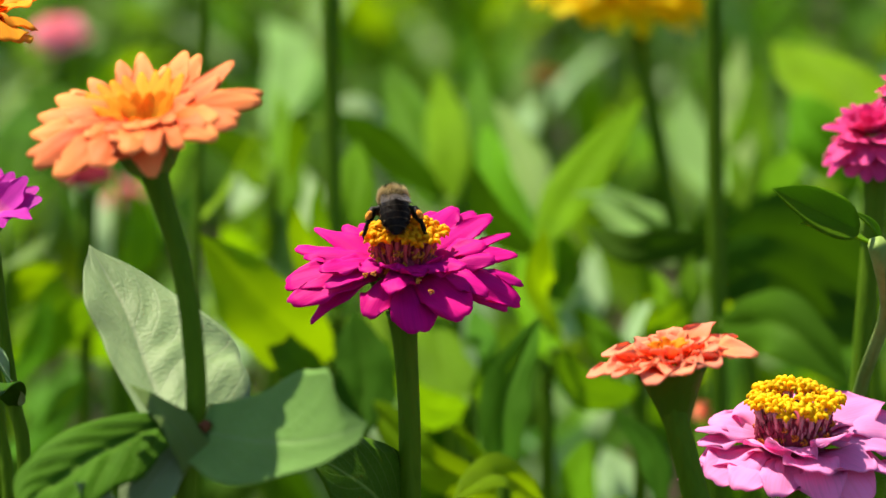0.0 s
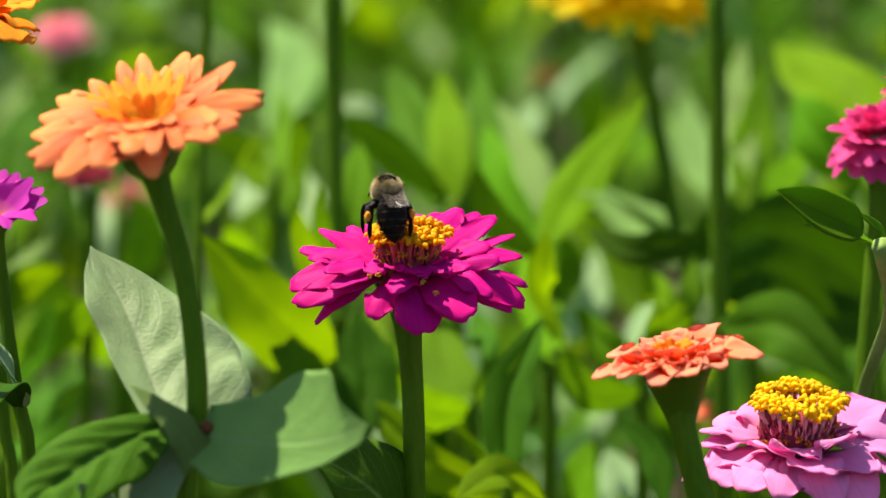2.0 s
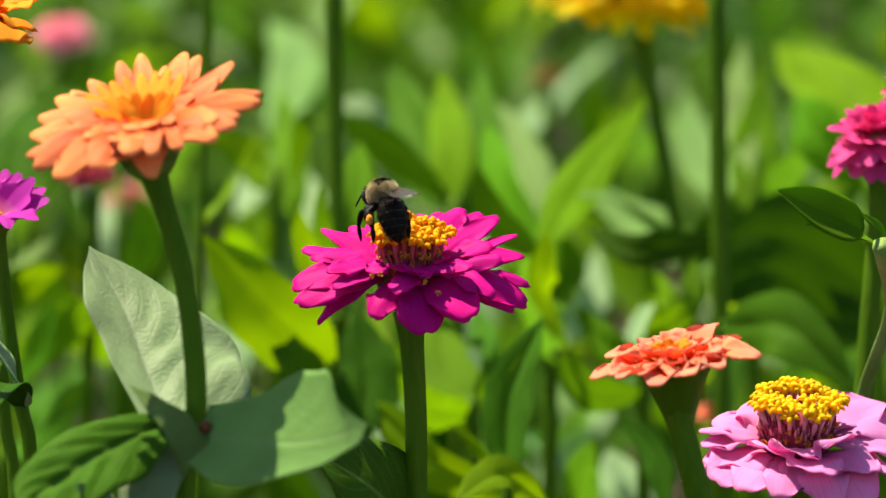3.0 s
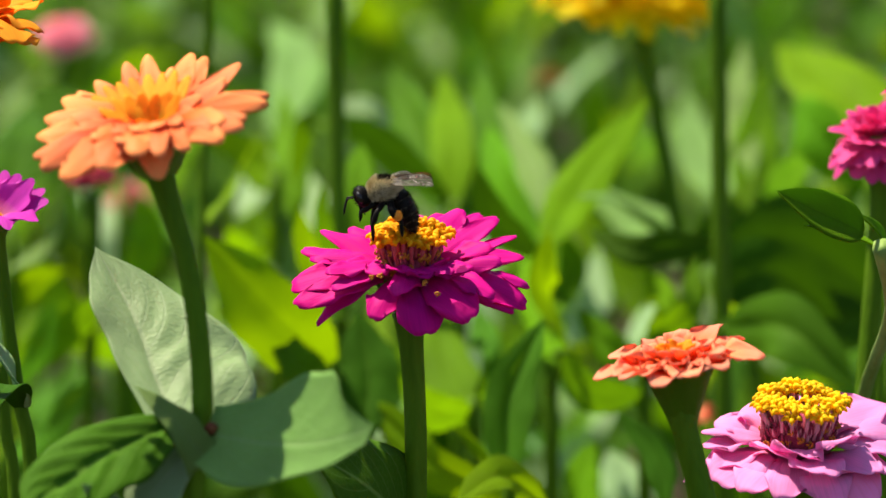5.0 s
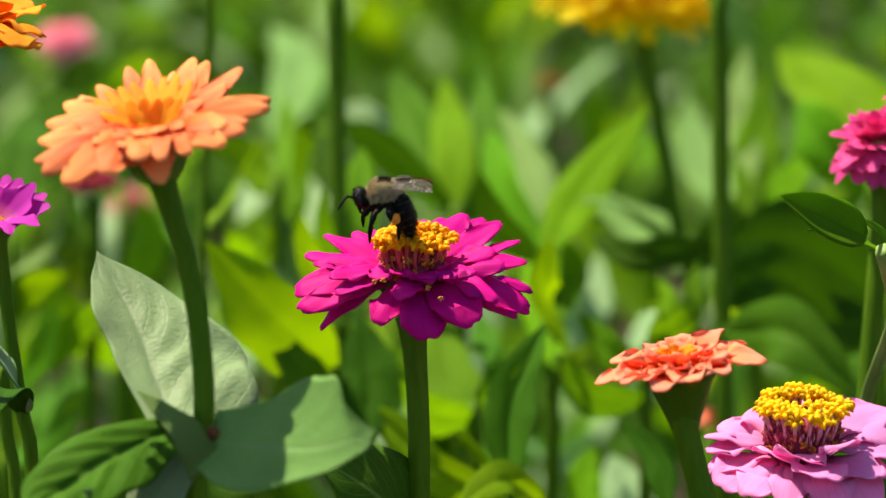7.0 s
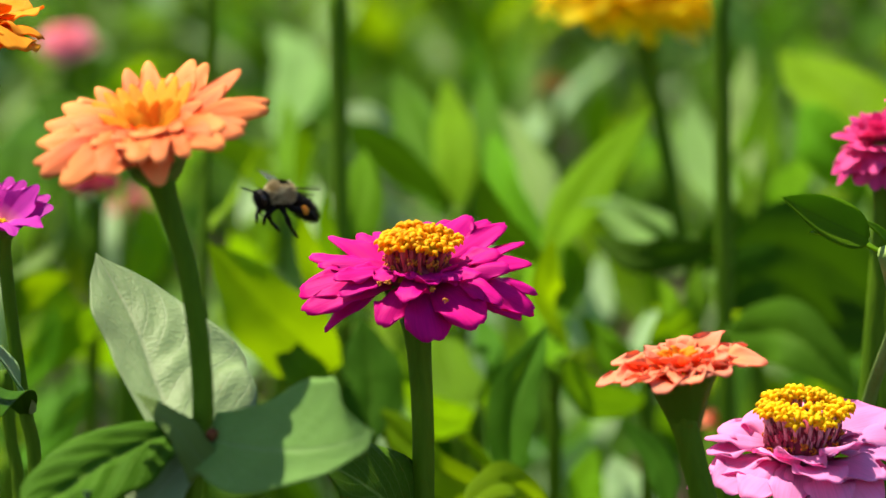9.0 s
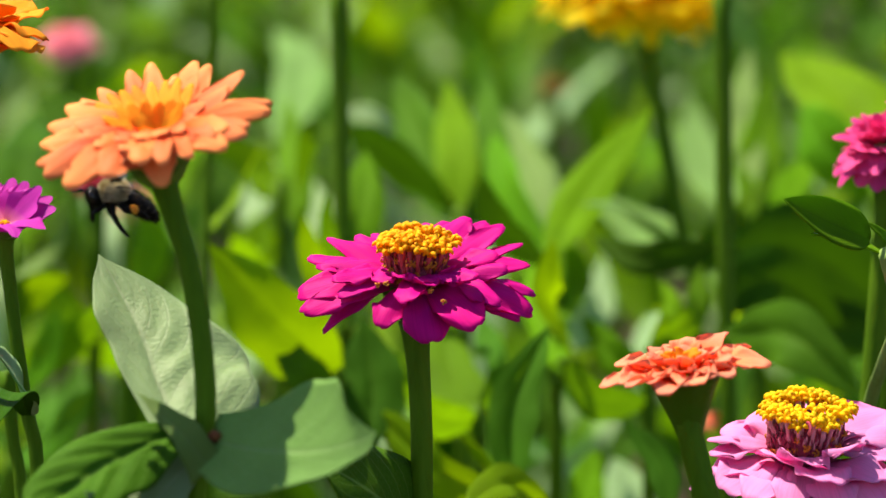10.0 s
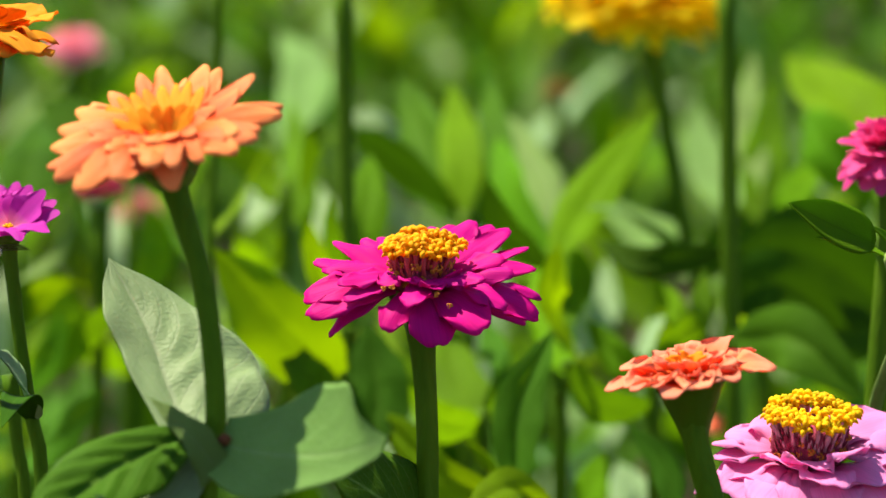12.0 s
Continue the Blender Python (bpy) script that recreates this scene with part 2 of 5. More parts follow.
def sheet(base, tip, up, width, profile, arch=0.0, cup=0.0, fold=0.0, groove=0.0, pull=0.0, wave=0.0, twist=0.0,
          droop=0.0, rows=11, cols=7, thick=0.0003, rng=None, near=1.0, crease=0.0):
    """A petal or leaf: a thin closed sheet along a bent spine. Returns vertices, faces, uvs."""
    b, t, up = np.array(base, float), np.array(tip, float), np.array(up, float)
    span = t - b
    length = np.linalg.norm(span)
    side0 = unit(np.cross(span, up))
    nrm0 = unit(np.cross(side0, span))
    mid = b + 0.5 * span + nrm0 * arch * length
    tip2 = t - nrm0 * droop * length
    ph = rng.uniform(0, 6.28, 4) if rng is not None else np.zeros(4)
    top, bottom, uvs = [], [], []
    for i in range(rows):
        s = i / (rows - 1)
        for j in range(cols):
            u = -1 + 2 * j / (cols - 1)
            se = max(0.0, s - pull * s * s * (abs(u) ** 2.4) + 0.1 * pull * s ** 6 * math.cos(u * 2.2 + ph[3]) - (0.035 * s ** 9 * math.exp(-(u / 0.22) ** 2) if 0 < pull < 0.3 else 0.0))
            p = (1 - se) ** 2 * b + 2 * se * (1 - se) * mid + se ** 2 * tip2
            tan = unit(2 * (1 - se) * (mid - b) + 2 * se * (tip2 - mid))
            side = unit(np.cross(tan, nrm0))
            nrm = np.cross(side, tan)
            a = twist * s
            side, nrm = side * math.cos(a) + nrm * math.sin(a), nrm * math.cos(a) - side * math.sin(a)
            w = width / 2 * profile(s) * ((near(s) if callable(near) else near) if u < 0 else 1.0)
            h = cup * u * u * w + fold * abs(u) * w + groove * w * math.cos(u * 7.5) * min(1, 3 * s)
            if u < 0:
                h += crease * abs(u) * w
            h += wave * w * math.sin(s * 9 + ph[0] + (1.4 if u > 0 else 0)) * u * u + 0.5 * wave * w * math.sin(s * 5 + ph[1] + 2 * u)
            v = p + side * u * w + nrm * h
            top.append(v)
            bottom.append(v - nrm * thick)
            uvs.append((j / (cols - 1), s))
    n = rows * cols
    faces = []
    for i in range(rows - 1):
        for j in range(cols - 1):
            a, c = i * cols + j, (i + 1) * cols + j
            faces.append((a, a + 1, c + 1, c))
            if thick > 0:
                faces.append((n + a, n + c, n + c + 1, n + a + 1))
    if thick > 0:
        rim = [(0 * cols + j) for j in range(cols)] + [i * cols + cols - 1 for i in range(1, rows)]
        rim += [(rows - 1) * cols + j for j in range(cols - 2, -1, -1)] + [i * cols for i in range(rows - 2, -1, -1)]
        for a, c in zip(rim, rim[1:]):
            faces.append((c, a, n + a, n + c))
        return top + bottom, faces, uvs + uvs
    return top, faces, uvs


def stations(values, s):
    """Smooth interpolation through values at even steps from 0 to 1."""
    if isinstance(values, (int, float)):
        return float(values)
    n = len(values) - 1
    x = min(max(s, 0.0), 1.0) * n
    k = min(int(x), n - 1)
    t = x - k
    a, b, c, d = values[max(k - 1, 0)], values[k], values[k + 1], values[min(k + 2, n)]
    return 0.5 * (2 * b + (c - a) * t + (2 * a - 5 * b + 4 * c - d) * t * t + (3 * b - a - 3 * c + d) * t ** 3)


LANCE = (0.22, 0.66, 0.94, 1.0, 0.92, 0.72, 0.42, 0.0)


def blade(spine, faces, right, left, rise=(0, 0), curl=(0, 0), wave=0.0, pucker=0.0, thick=0.0004, rows=26, cols=17, seed=0, waves=2.5, veins=7.0):
    """A leaf along a bent midrib: half widths and rise (degrees towards the upper side) for each half, edges that curl, a quilted face."""
    rng = np.random.default_rng(seed)
    ph = rng.uniform(0, 6.28, 6)
    pts = smooth_path(spine, rows - 1)
    faces = [np.array(f, float) for f in (faces if isinstance(faces[0], (tuple, list)) else (faces, faces))]
    top, bottom, uvs = [], [], []
    for i, p in enumerate(pts):
        s = i / (rows - 1)
        x = s * (len(faces) - 1)
        k = min(int(x), len(faces) - 2)
        nrm = faces[k] * (1 - x + k) + faces[k + 1] * (x - k)
        tan = unit(pts[min(i + 1, rows - 1)] - pts[max(i - 1, 0)])
        side = unit(np.cross(tan, nrm))
        nrm = np.cross(side, tan)
        for j in range(cols):
            u = -1 + 2 * j / (cols - 1)
            q = abs(u)
            h = 0 if u > 0 else 1
            w = max(0.0, stations((right, left)[h], s)) * (1 + 0.05 * math.sin(s * 17 + ph[4 + h]) * q)
            a0, c = radians(stations(rise[h], s)), radians(stations(curl[h], s))
            if abs(c) > 1e-3:
                out, up = (math.sin(a0 + c * q) - math.sin(a0)) / c, (math.cos(a0) - math.cos(a0 + c * q)) / c
            else:
                out, up = q * math.cos(a0), q * math.sin(a0)
            quilt = abs(math.sin((s - 0.42 * q) * veins * math.pi + ph[0])) * min(1.0, 5 * q) * (1 - q ** 3) - 0.6 * math.exp(-(u / 0.07) ** 2)
            up += pucker * (quilt + 0.8 * noise.noise((s * 5 + ph[1], u * 2.2, ph[2])))
            up += wave * q * q * math.sin(2 * math.pi * waves * s + ph[2 + h])
            v = p + (side * out * (1 if u > 0 else -1) + nrm * up) * w
            top.append(v)
            bottom.append(v - nrm * thick)
            uvs.append((j / (cols - 1), s))
    n = rows * cols
    f = []
    for i in range(rows - 1):
        for j in range(cols - 1):
            a, c = i * cols + j, (i + 1) * cols + j
            f.append((a, a + 1, c + 1, c))
            if thick > 0:
                f.append((n + a, n + c, n + c + 1, n + a + 1))
    if thick <= 0:
        return top, f, uvs
    rim = list(range(cols)) + [i * cols + cols - 1 for i in range(1, rows)] + [(rows - 1) * cols + j for j in range(cols - 2, -1, -1)] + [i * cols for i in range(rows - 2, -1, -1)]
    for a, c in zip(rim, rim[1:]):
        f.append((c, a, n + a, n + c))
    return top + bottom, f, uvs + uvs


def spoon_profile(s):
    """Slim claw, broadest near the rounded end."""
    return (0.40 + 0.60 * math.sin(min(1.0, s / 0.75) * math.pi / 2) ** 1.4) * (1.0 if s < 0.78 else 1 - 0.16 * ((s - 0.78) / 0.22) ** 2)


def petal_profile(s):
    return (0.36 + 0.64 * math.sin(min(1.0, s / 0.6) * math.pi / 2)) * (1.0 if s < 0.66 else 1 - 0.42 * ((s - 0.66) / 0.34) ** 2.2)


def leaf_profile(s):
    return max(0.0, 0.16 * (1 - s) + (math.sin(math.pi * min(1.0, s) ** 0.72) ** 0.85)) if 0 < s < 1 else (0.2 if s <= 0 else 0.0)


def lance_profile(s):
    return max(0.0, 0.25 * (1 - s) + math.sin(math.pi * min(1.0, s) ** 0.85) ** 1.1) if 0 < s < 1 else (0.25 if s <= 0 else 0.0)


def tube(path, radii, sides=10, rib=0.0):
    """A bent round bar along smoothed points. Returns vertices, faces."""
    pts = [np.array(p, float) for p in path]
    v, f = [], []
    ref = np.array((0.3, 1.0, 0.2))
    for i, p in enumerate(pts):
        tan = unit(pts[min(i + 1, len(pts) - 1)] - pts[max(i - 1, 0)])
        a = unit(np.cross(tan, ref))
        c = np.cross(tan, a)
        for k in range(sides):
            an = 2 * math.pi * k / sides
            r = radii[i] * (1 + rib * math.cos(5 * an))
            v.append(p + r * (a * math.cos(an) + c * math.sin(an)))
    for i in range(len(pts) - 1):
        for k in range(sides):
            k2 = (k + 1) % sides
            f.append((i * sides + k, i * sides + k2, (i + 1) * sides + k2, (i + 1) * sides + k))
    f.append(tuple(range(sides - 1, -1, -1)))
    f.append(tuple((len(pts) - 1) * sides + k for k in range(sides)))
    return v, f


def smooth_path(pts, n=24):
    """Catmull-Rom through the points."""
    p = [np.array(q, float) for q in pts]
    p = [2 * p[0] - p[1]] + p + [2 * p[-1] - p[-2]]
    out = []
    segs = len(p) - 3
    for i in range(n + 1):
        x = i / n * segs
        k = min(int(x), segs - 1)
        t = x - k
        a, b, c, d = p[k:k + 4]
        out.append(0.5 * (2 * b + (c - a) * t + (2 * a - 5 * b + 4 * c - d) * t * t + (3 * b - a - 3 * c + d) * t ** 3))
    return out


def lathe(profile, sides=20):
    v, f = [], []
    for r, z in profile:
        for k in range(sides):
            a = 2 * math.pi * k / sides
            v.append((r * math.cos(a), r * math.sin(a), z))
    for i in range(len(profile) - 1):
        for k in range(sides):
            k2 = (k + 1) % sides
            f.append((i * sides + k, i * sides + k2, (i + 1) * sides + k2, (i + 1) * sides + k))
    f.append(tuple(range(sides - 1, -1, -1)))
    f.append(tuple((len(profile) - 1) * sides + k for k in range(sides)))
    return v, f


MM = 0.001


def blob(rx, ry, rz, n=14, m=20, lump=0.0, seed=0):
    """A rounded body, radii in millimetres."""
    v, f = [], []
    for i in range(n + 1):
        th = math.pi * (0.02 + 0.96 * i / n)
        for k in range(m):
            a = 2 * math.pi * k / m
            d = Vector((math.cos(th), math.sin(th) * math.cos(a), math.sin(th) * math.sin(a)))
            s = 1 + lump * noise.noise(d * 3 + Vector((seed, 0, 0)))
            v.append((d.x * rx * s, d.y * ry * s, d.z * rz * s))
    for i in range(n):
        for k in range(m):
            k2 = (k + 1) % m
            f.append((i * m + k, i * m + k2, (i + 1) * m + k2, (i + 1) * m + k))
    f.append(tuple(range(m - 1, -1, -1)))
    f.append(tuple(n * m + k for k in range(m)))
    return v, f


def mm(v):
    return [tuple(c * MM for c in p) for p in v]


# ---- ground ----
def build_ground():
    v, f = [], []
    xs = [-400, -40, -6] + [-3 + 0.1 * i for i in range(61)] + [6, 40, 400]
    ys = [-400, -40, -6] + [-2 + 0.1 * i for i in range(91)] + [12, 60, 900]
    for y in ys:
        for x in xs:
            v.append((x, y, 0.02 * noise.noise((x * 3, y * 3, 0)) - 0.012))
    n = len(xs)
    for j in range(len(ys) - 1):
        for i in range(n - 1):
            f.append((j * n + i, j * n + i + 1, (j + 1) * n + i + 1, (j + 1) * n + i))
    tagged(new("ground", mesh_from("ground", v, f, None, [SOIL])), "dark bare garden soil under the flower bed", "ground", kind="structure")


build_ground()


# ---- zinnias ----
def head_object(plant, centre, rx, ry, scale=1.0, label="", depth=9.0, edged=True, smooth=False):
    """The green cup of overlapping bracts under a bloom; petals and florets hang on it. Millimetres inside."""
    rng = np.random.default_rng(int(abs(centre[0]) * 1e4) + 3)
    sp = Soup()
    d = depth
    if smooth:
        v, f = lathe([(2.2, -d - 6), (2.9, -d - 3.4), (4.1, -d + 0.6), (5.6, -d * 0.6), (7.2, -d * 0.25), (8.3, -0.8), (7.6, 0.3), (3.0, 0.8)], 22)
        v = [(x * (1 + 0.05 * math.cos(9 * math.atan2(y, x))), y * (1 + 0.05 * math.cos(9 * math.atan2(y, x))), z) for x, y, z in v]
        ob = part("flower_head", Soup().add(v, f).mesh("flower_head", STEM), plant, label)
        ob.matrix_basis = pose(*(Vector(centre) - plant.location), 0, 0, 0) @ pose(0, 0, 0, 0, ry) @ pose(0, 0, 0, rx) @ Matrix.Scale(0.001 * scale, 4)
        return ob
    v, f = lathe([(2.4, -d - 3), (2.8, -d - 1), (3.8, -d + 1.0), (6.0, -d * 0.55), (7.6, -d * 0.22), (8.0, -1), (7.4, 0), (3.0, 0.8)], 18)
    sp.add(v, f, None, 0)
    for ring, (z0, r0, z1, r1, n) in enumerate(((-d - 0.3, 3.4, -d * 0.45, 7.0, 8), (-d * 0.7, 5.3, -1.0, 8.5, 10))):
        for k in range(n):
            a = 2 * math.pi * (k + 0.5 * ring) / n
            c, s_ = math.cos(a), math.sin(a)
            out = (c, s_, 0.2)
            vv, ff, uu = sheet((r0 * c, r0 * s_, z0), (r1 * c, r1 * s_, z1), out, 5.6, petal_profile, 0.12, -0.12, pull=0.3, rows=6, cols=5, thick=0.35, rng=rng)
            sp.add(vv, ff, uu, 0)
            edge = [np.array(vv[5 * 5 + j]) * 1.012 for j in range(5)]
            tv, tf = tube(edge, [0.055] * 5, 4)
            sp.add(tv, tf, None, 1 if edged else 0)
    ob = part("flower_head", sp.mesh("flower_head", BRACT, BRACT_EDGE), plant, label)
    ob.matrix_basis = pose(*(Vector(centre) - plant.location), 0, 0, 0) @ pose(0, 0, 0, 0, ry) @ pose(0, 0, 0, rx) @ Matrix.Scale(0.001 * scale, 4)
    return ob


def petal_to(head, tip, material, width, arch=0.08, base_r=6.5, base_z=0.0, cup=-0.12, groove=0.05, wave=0.05, droop=0.0, pull=0.15, twist=0.0, rng=None, thick=0.28, show=0.0, shape=petal_profile):
    """One petal of a bloom from the receptacle out to its tip; millimetres in the head's space."""
    x, y, z = tip
    a = math.atan2(y, x)
    base = (base_r * math.cos(a), base_r * math.sin(a), base_z)
    v, f, uv = sheet(base, tip, (0.02 * math.cos(a), 0.02 * math.sin(a) - show, 1), width, shape, arch, cup, 0, groove, pull, wave, twist, droop,
                     rows=12, cols=9, thick=thick, rng=rng)
    return part("petal", mesh_from("petal", v, f, uv, [material]), head)


def petal_ring(head, material, n, r, z, width, rng, spread=0.12, lift=0.0, **kw):
    """A ring of petals; tips at radius r and height z."""
    for k in range(n):
        a = 2 * math.pi * (k + rng.uniform(-0.25, 0.25)) / n
        rr = r * (1 + rng.uniform(-spread, spread))
        petal_to(head, (rr * math.cos(a), rr * math.sin(a), z + rng.uniform(-1, 1) * 0.1 * r + lift), material, width * rng.uniform(0.85, 1.15),
                 rng=rng, twist=rng.uniform(-0.25, 0.25), **kw)


def floret_mesh(lobe, tubemat, h):
    """A tubular disc floret: slim tube and five thick lobes that curl outward; millimetres, foot at the origin."""
    sp = Soup()
    v, f = tube([(0, 0, 0), (0, 0, h * 0.5), (0, 0, h)], [0.45, 0.5, 0.7], 7)
    sp.add(v, f, None, 1)
    for k in range(5):
        a = 2 * math.pi * k / 5
        c, s = math.cos(a), math.sin(a)
        path = [(0.4 * c, 0.4 * s, h - 0.2), (0.9 * c, 0.9 * s, h + 1.2), (1.8 * c, 1.8 * s, h + 1.6), (2.7 * c, 2.7 * s, h + 0.9)]
        tv, tf = tube(smooth_path(path, 5), [0.32, 0.46, 0.60, 0.64, 0.50, 0.12], 7)
        sp.add(tv, tf, None, 0)
    return sp.mesh("floret", lobe, tubemat)


def wither_mesh():
    sp = Soup()
    for k in range(3):
        a = 2.1 * k
        path = [(0, 0, 0), (0.5 * math.cos(a), 0.5 * math.sin(a), 1.2), (1.1 * math.cos(a + 1), 1.1 * math.sin(a + 1), 2.2), (0.6 * math.cos(a + 2), 0.6 * math.sin(a + 2), 2.9)]
        v, f = tube(smooth_path(path, 5), [0.25, 0.35, 0.42, 0.38, 0.32, 0.18], 5)
        sp.add(v, f, None, 0)
    return sp.mesh("withered_floret", WITHER)


def disc_of(head, radius, height, lobe, tubemat, rng, rings, foot=38):
    """The raised centre of a single bloom: a dark core, withered florets round its foot, open florets on its shoulder."""
    v, f = lathe([(radius * 0.9, -0.5), (radius * 0.93, height * 0.25), (radius * 0.84, height * 0.6), (radius * 0.5, height * 0.82), (radius * 0.12, height * 0.72)], 20)
    sp = Soup().add(v, f, None, 0)
    # pointed chaff scales between the florets
    for k in range(230):
        a, z = rng.uniform(0, 2 * math.pi), rng.uniform(0.02, 0.66) * height
        c, s_ = math.cos(a), math.sin(a)
        r0 = radius * 0.94
        tv, tf = tube([(r0 * c, r0 * s_, z), ((r0 + 0.6) * c, (r0 + 0.6) * s_, z + 1.0), ((r0 + 1.0) * c, (r0 + 1.0) * s_, z + 2.2)], [0.42, 0.36, 0.08], 5)
        sp.add(tv, tf, None, 1 if k % 3 == 0 and z > 0.25 * height else 0)
    part("disc_core", sp.mesh("disc_core", DISC_CORE, tubemat), head)
    fl = [floret_mesh(lobe, tubemat, h) for h in (4.8, 5.6, 6.6)]
    wi = wither_mesh()
    for n, r, z, lean in rings:
        for k in range(n):
            a = 2 * math.pi * (k + rng.uniform(-0.3, 0.3)) / n
            rr = r + rng.uniform(-0.3, 0.3)
            part("floret", fl[rng.integers(3)], head, "", pose(rr * math.cos(a), rr * math.sin(a), z + rng.uniform(-0.5, 0.5)) @ pose(0, 0, 0, 0, 0, math.degrees(a))
                 @ pose(0, 0, 0, 0, lean + rng.uniform(-9, 9), 0) @ pose(0, 0, 0, 0, 0, rng.uniform(0, 72)))
    for k in range(foot):
        a = 2 * math.pi * (k + rng.uniform(-0.5, 0.5)) / foot
        part("withered_floret", wi, head, "", pose(radius * 0.93 * math.cos(a), radius * 0.93 * math.sin(a), rng.uniform(0.05, 0.6) * height) @ pose(0, 0, 0, 0, 0, math.degrees(a))
             @ pose(0, 0, 0, 0, rng.uniform(0, 50), 0) @ pose(0, 0, 0, 0, 0, rng.uniform(0, 360)) @ Matrix.Scale(rng.uniform(0.55, 0.95), 4))


def plant_at(base, label, group="", name="zinnia"):
    ob = new(name)
    ob.location = base
    ob.empty_display_size = 0.02
    return tagged(ob, label, "flower", group)


def stem_of(plant, pts, r_top, r_foot, name="stem", material=None, flare=0.75):
    """A stem through world points, from the bloom down to the soil."""
    o = np.array(plant.location)
    pts = [np.array(p) - o for p in pts]
    # even steps down the long last stretch keep the curve from swinging past its ends
    pts = pts[:-1] + [pts[-2] + (pts[-1] - pts[-2]) * k for k in (0.05, 0.15, 0.4, 1.0)]
    path = smooth_path(pts, 28)
    n = len(path)
    radii = [r_top + (r_foot - r_top) * (i / (n - 1)) + flare * r_top * math.exp(-i / 2.6) for i in range(n)]
    v, f = tube(path, radii, 20, 0.06)
    return part(name, mesh_from(name, v, f, None, [material or STEM]), plant)


def leaf_of(plant, base, tip, width, face, material, arch=0.1, fold=0.12, wave=0.12, droop=0.0, twist=0.0, profile=leaf_profile, seed=1, rows=15, cols=9, name="leaf", label="", near=1.0, thick=0.0004, crease=0.0):
    """A leaf between two world points whose upper side turns towards the direction face."""
    o = np.array(plant.location)
    rng = np.random.default_rng(seed)
    v, f, uv = sheet(np.array(base) - o, np.array(tip) - o, face, width, profile, arch, 0.0, fold, 0.012, 0.0, wave, twist, droop, rows, cols, thick, rng, near, crease)
    return part(name, mesh_from(name, v, f, uv, [material]), plant, label)


def blade_of(plant, spine, faces, material, right, left, rise=(0, 0), curl=(0, 0), wave=0.0, pucker=0.0, seed=0, rows=26, cols=17, label="", name="leaf", veins=7.0, thick=0.0004):
    """A leaf along a midrib through world points."""
    o = np.array(plant.location)
    v, f, uv = blade([np.array(p) - o for p in spine], faces, right, left, rise, curl, wave, pucker, thick, rows, cols, seed, veins=veins)
    return part(name, mesh_from(name, v, f, uv, [material]), plant, label)


UPWARD = (0, -0.35, 0.94)
TOWARD = (0, -0.85, 0.5)


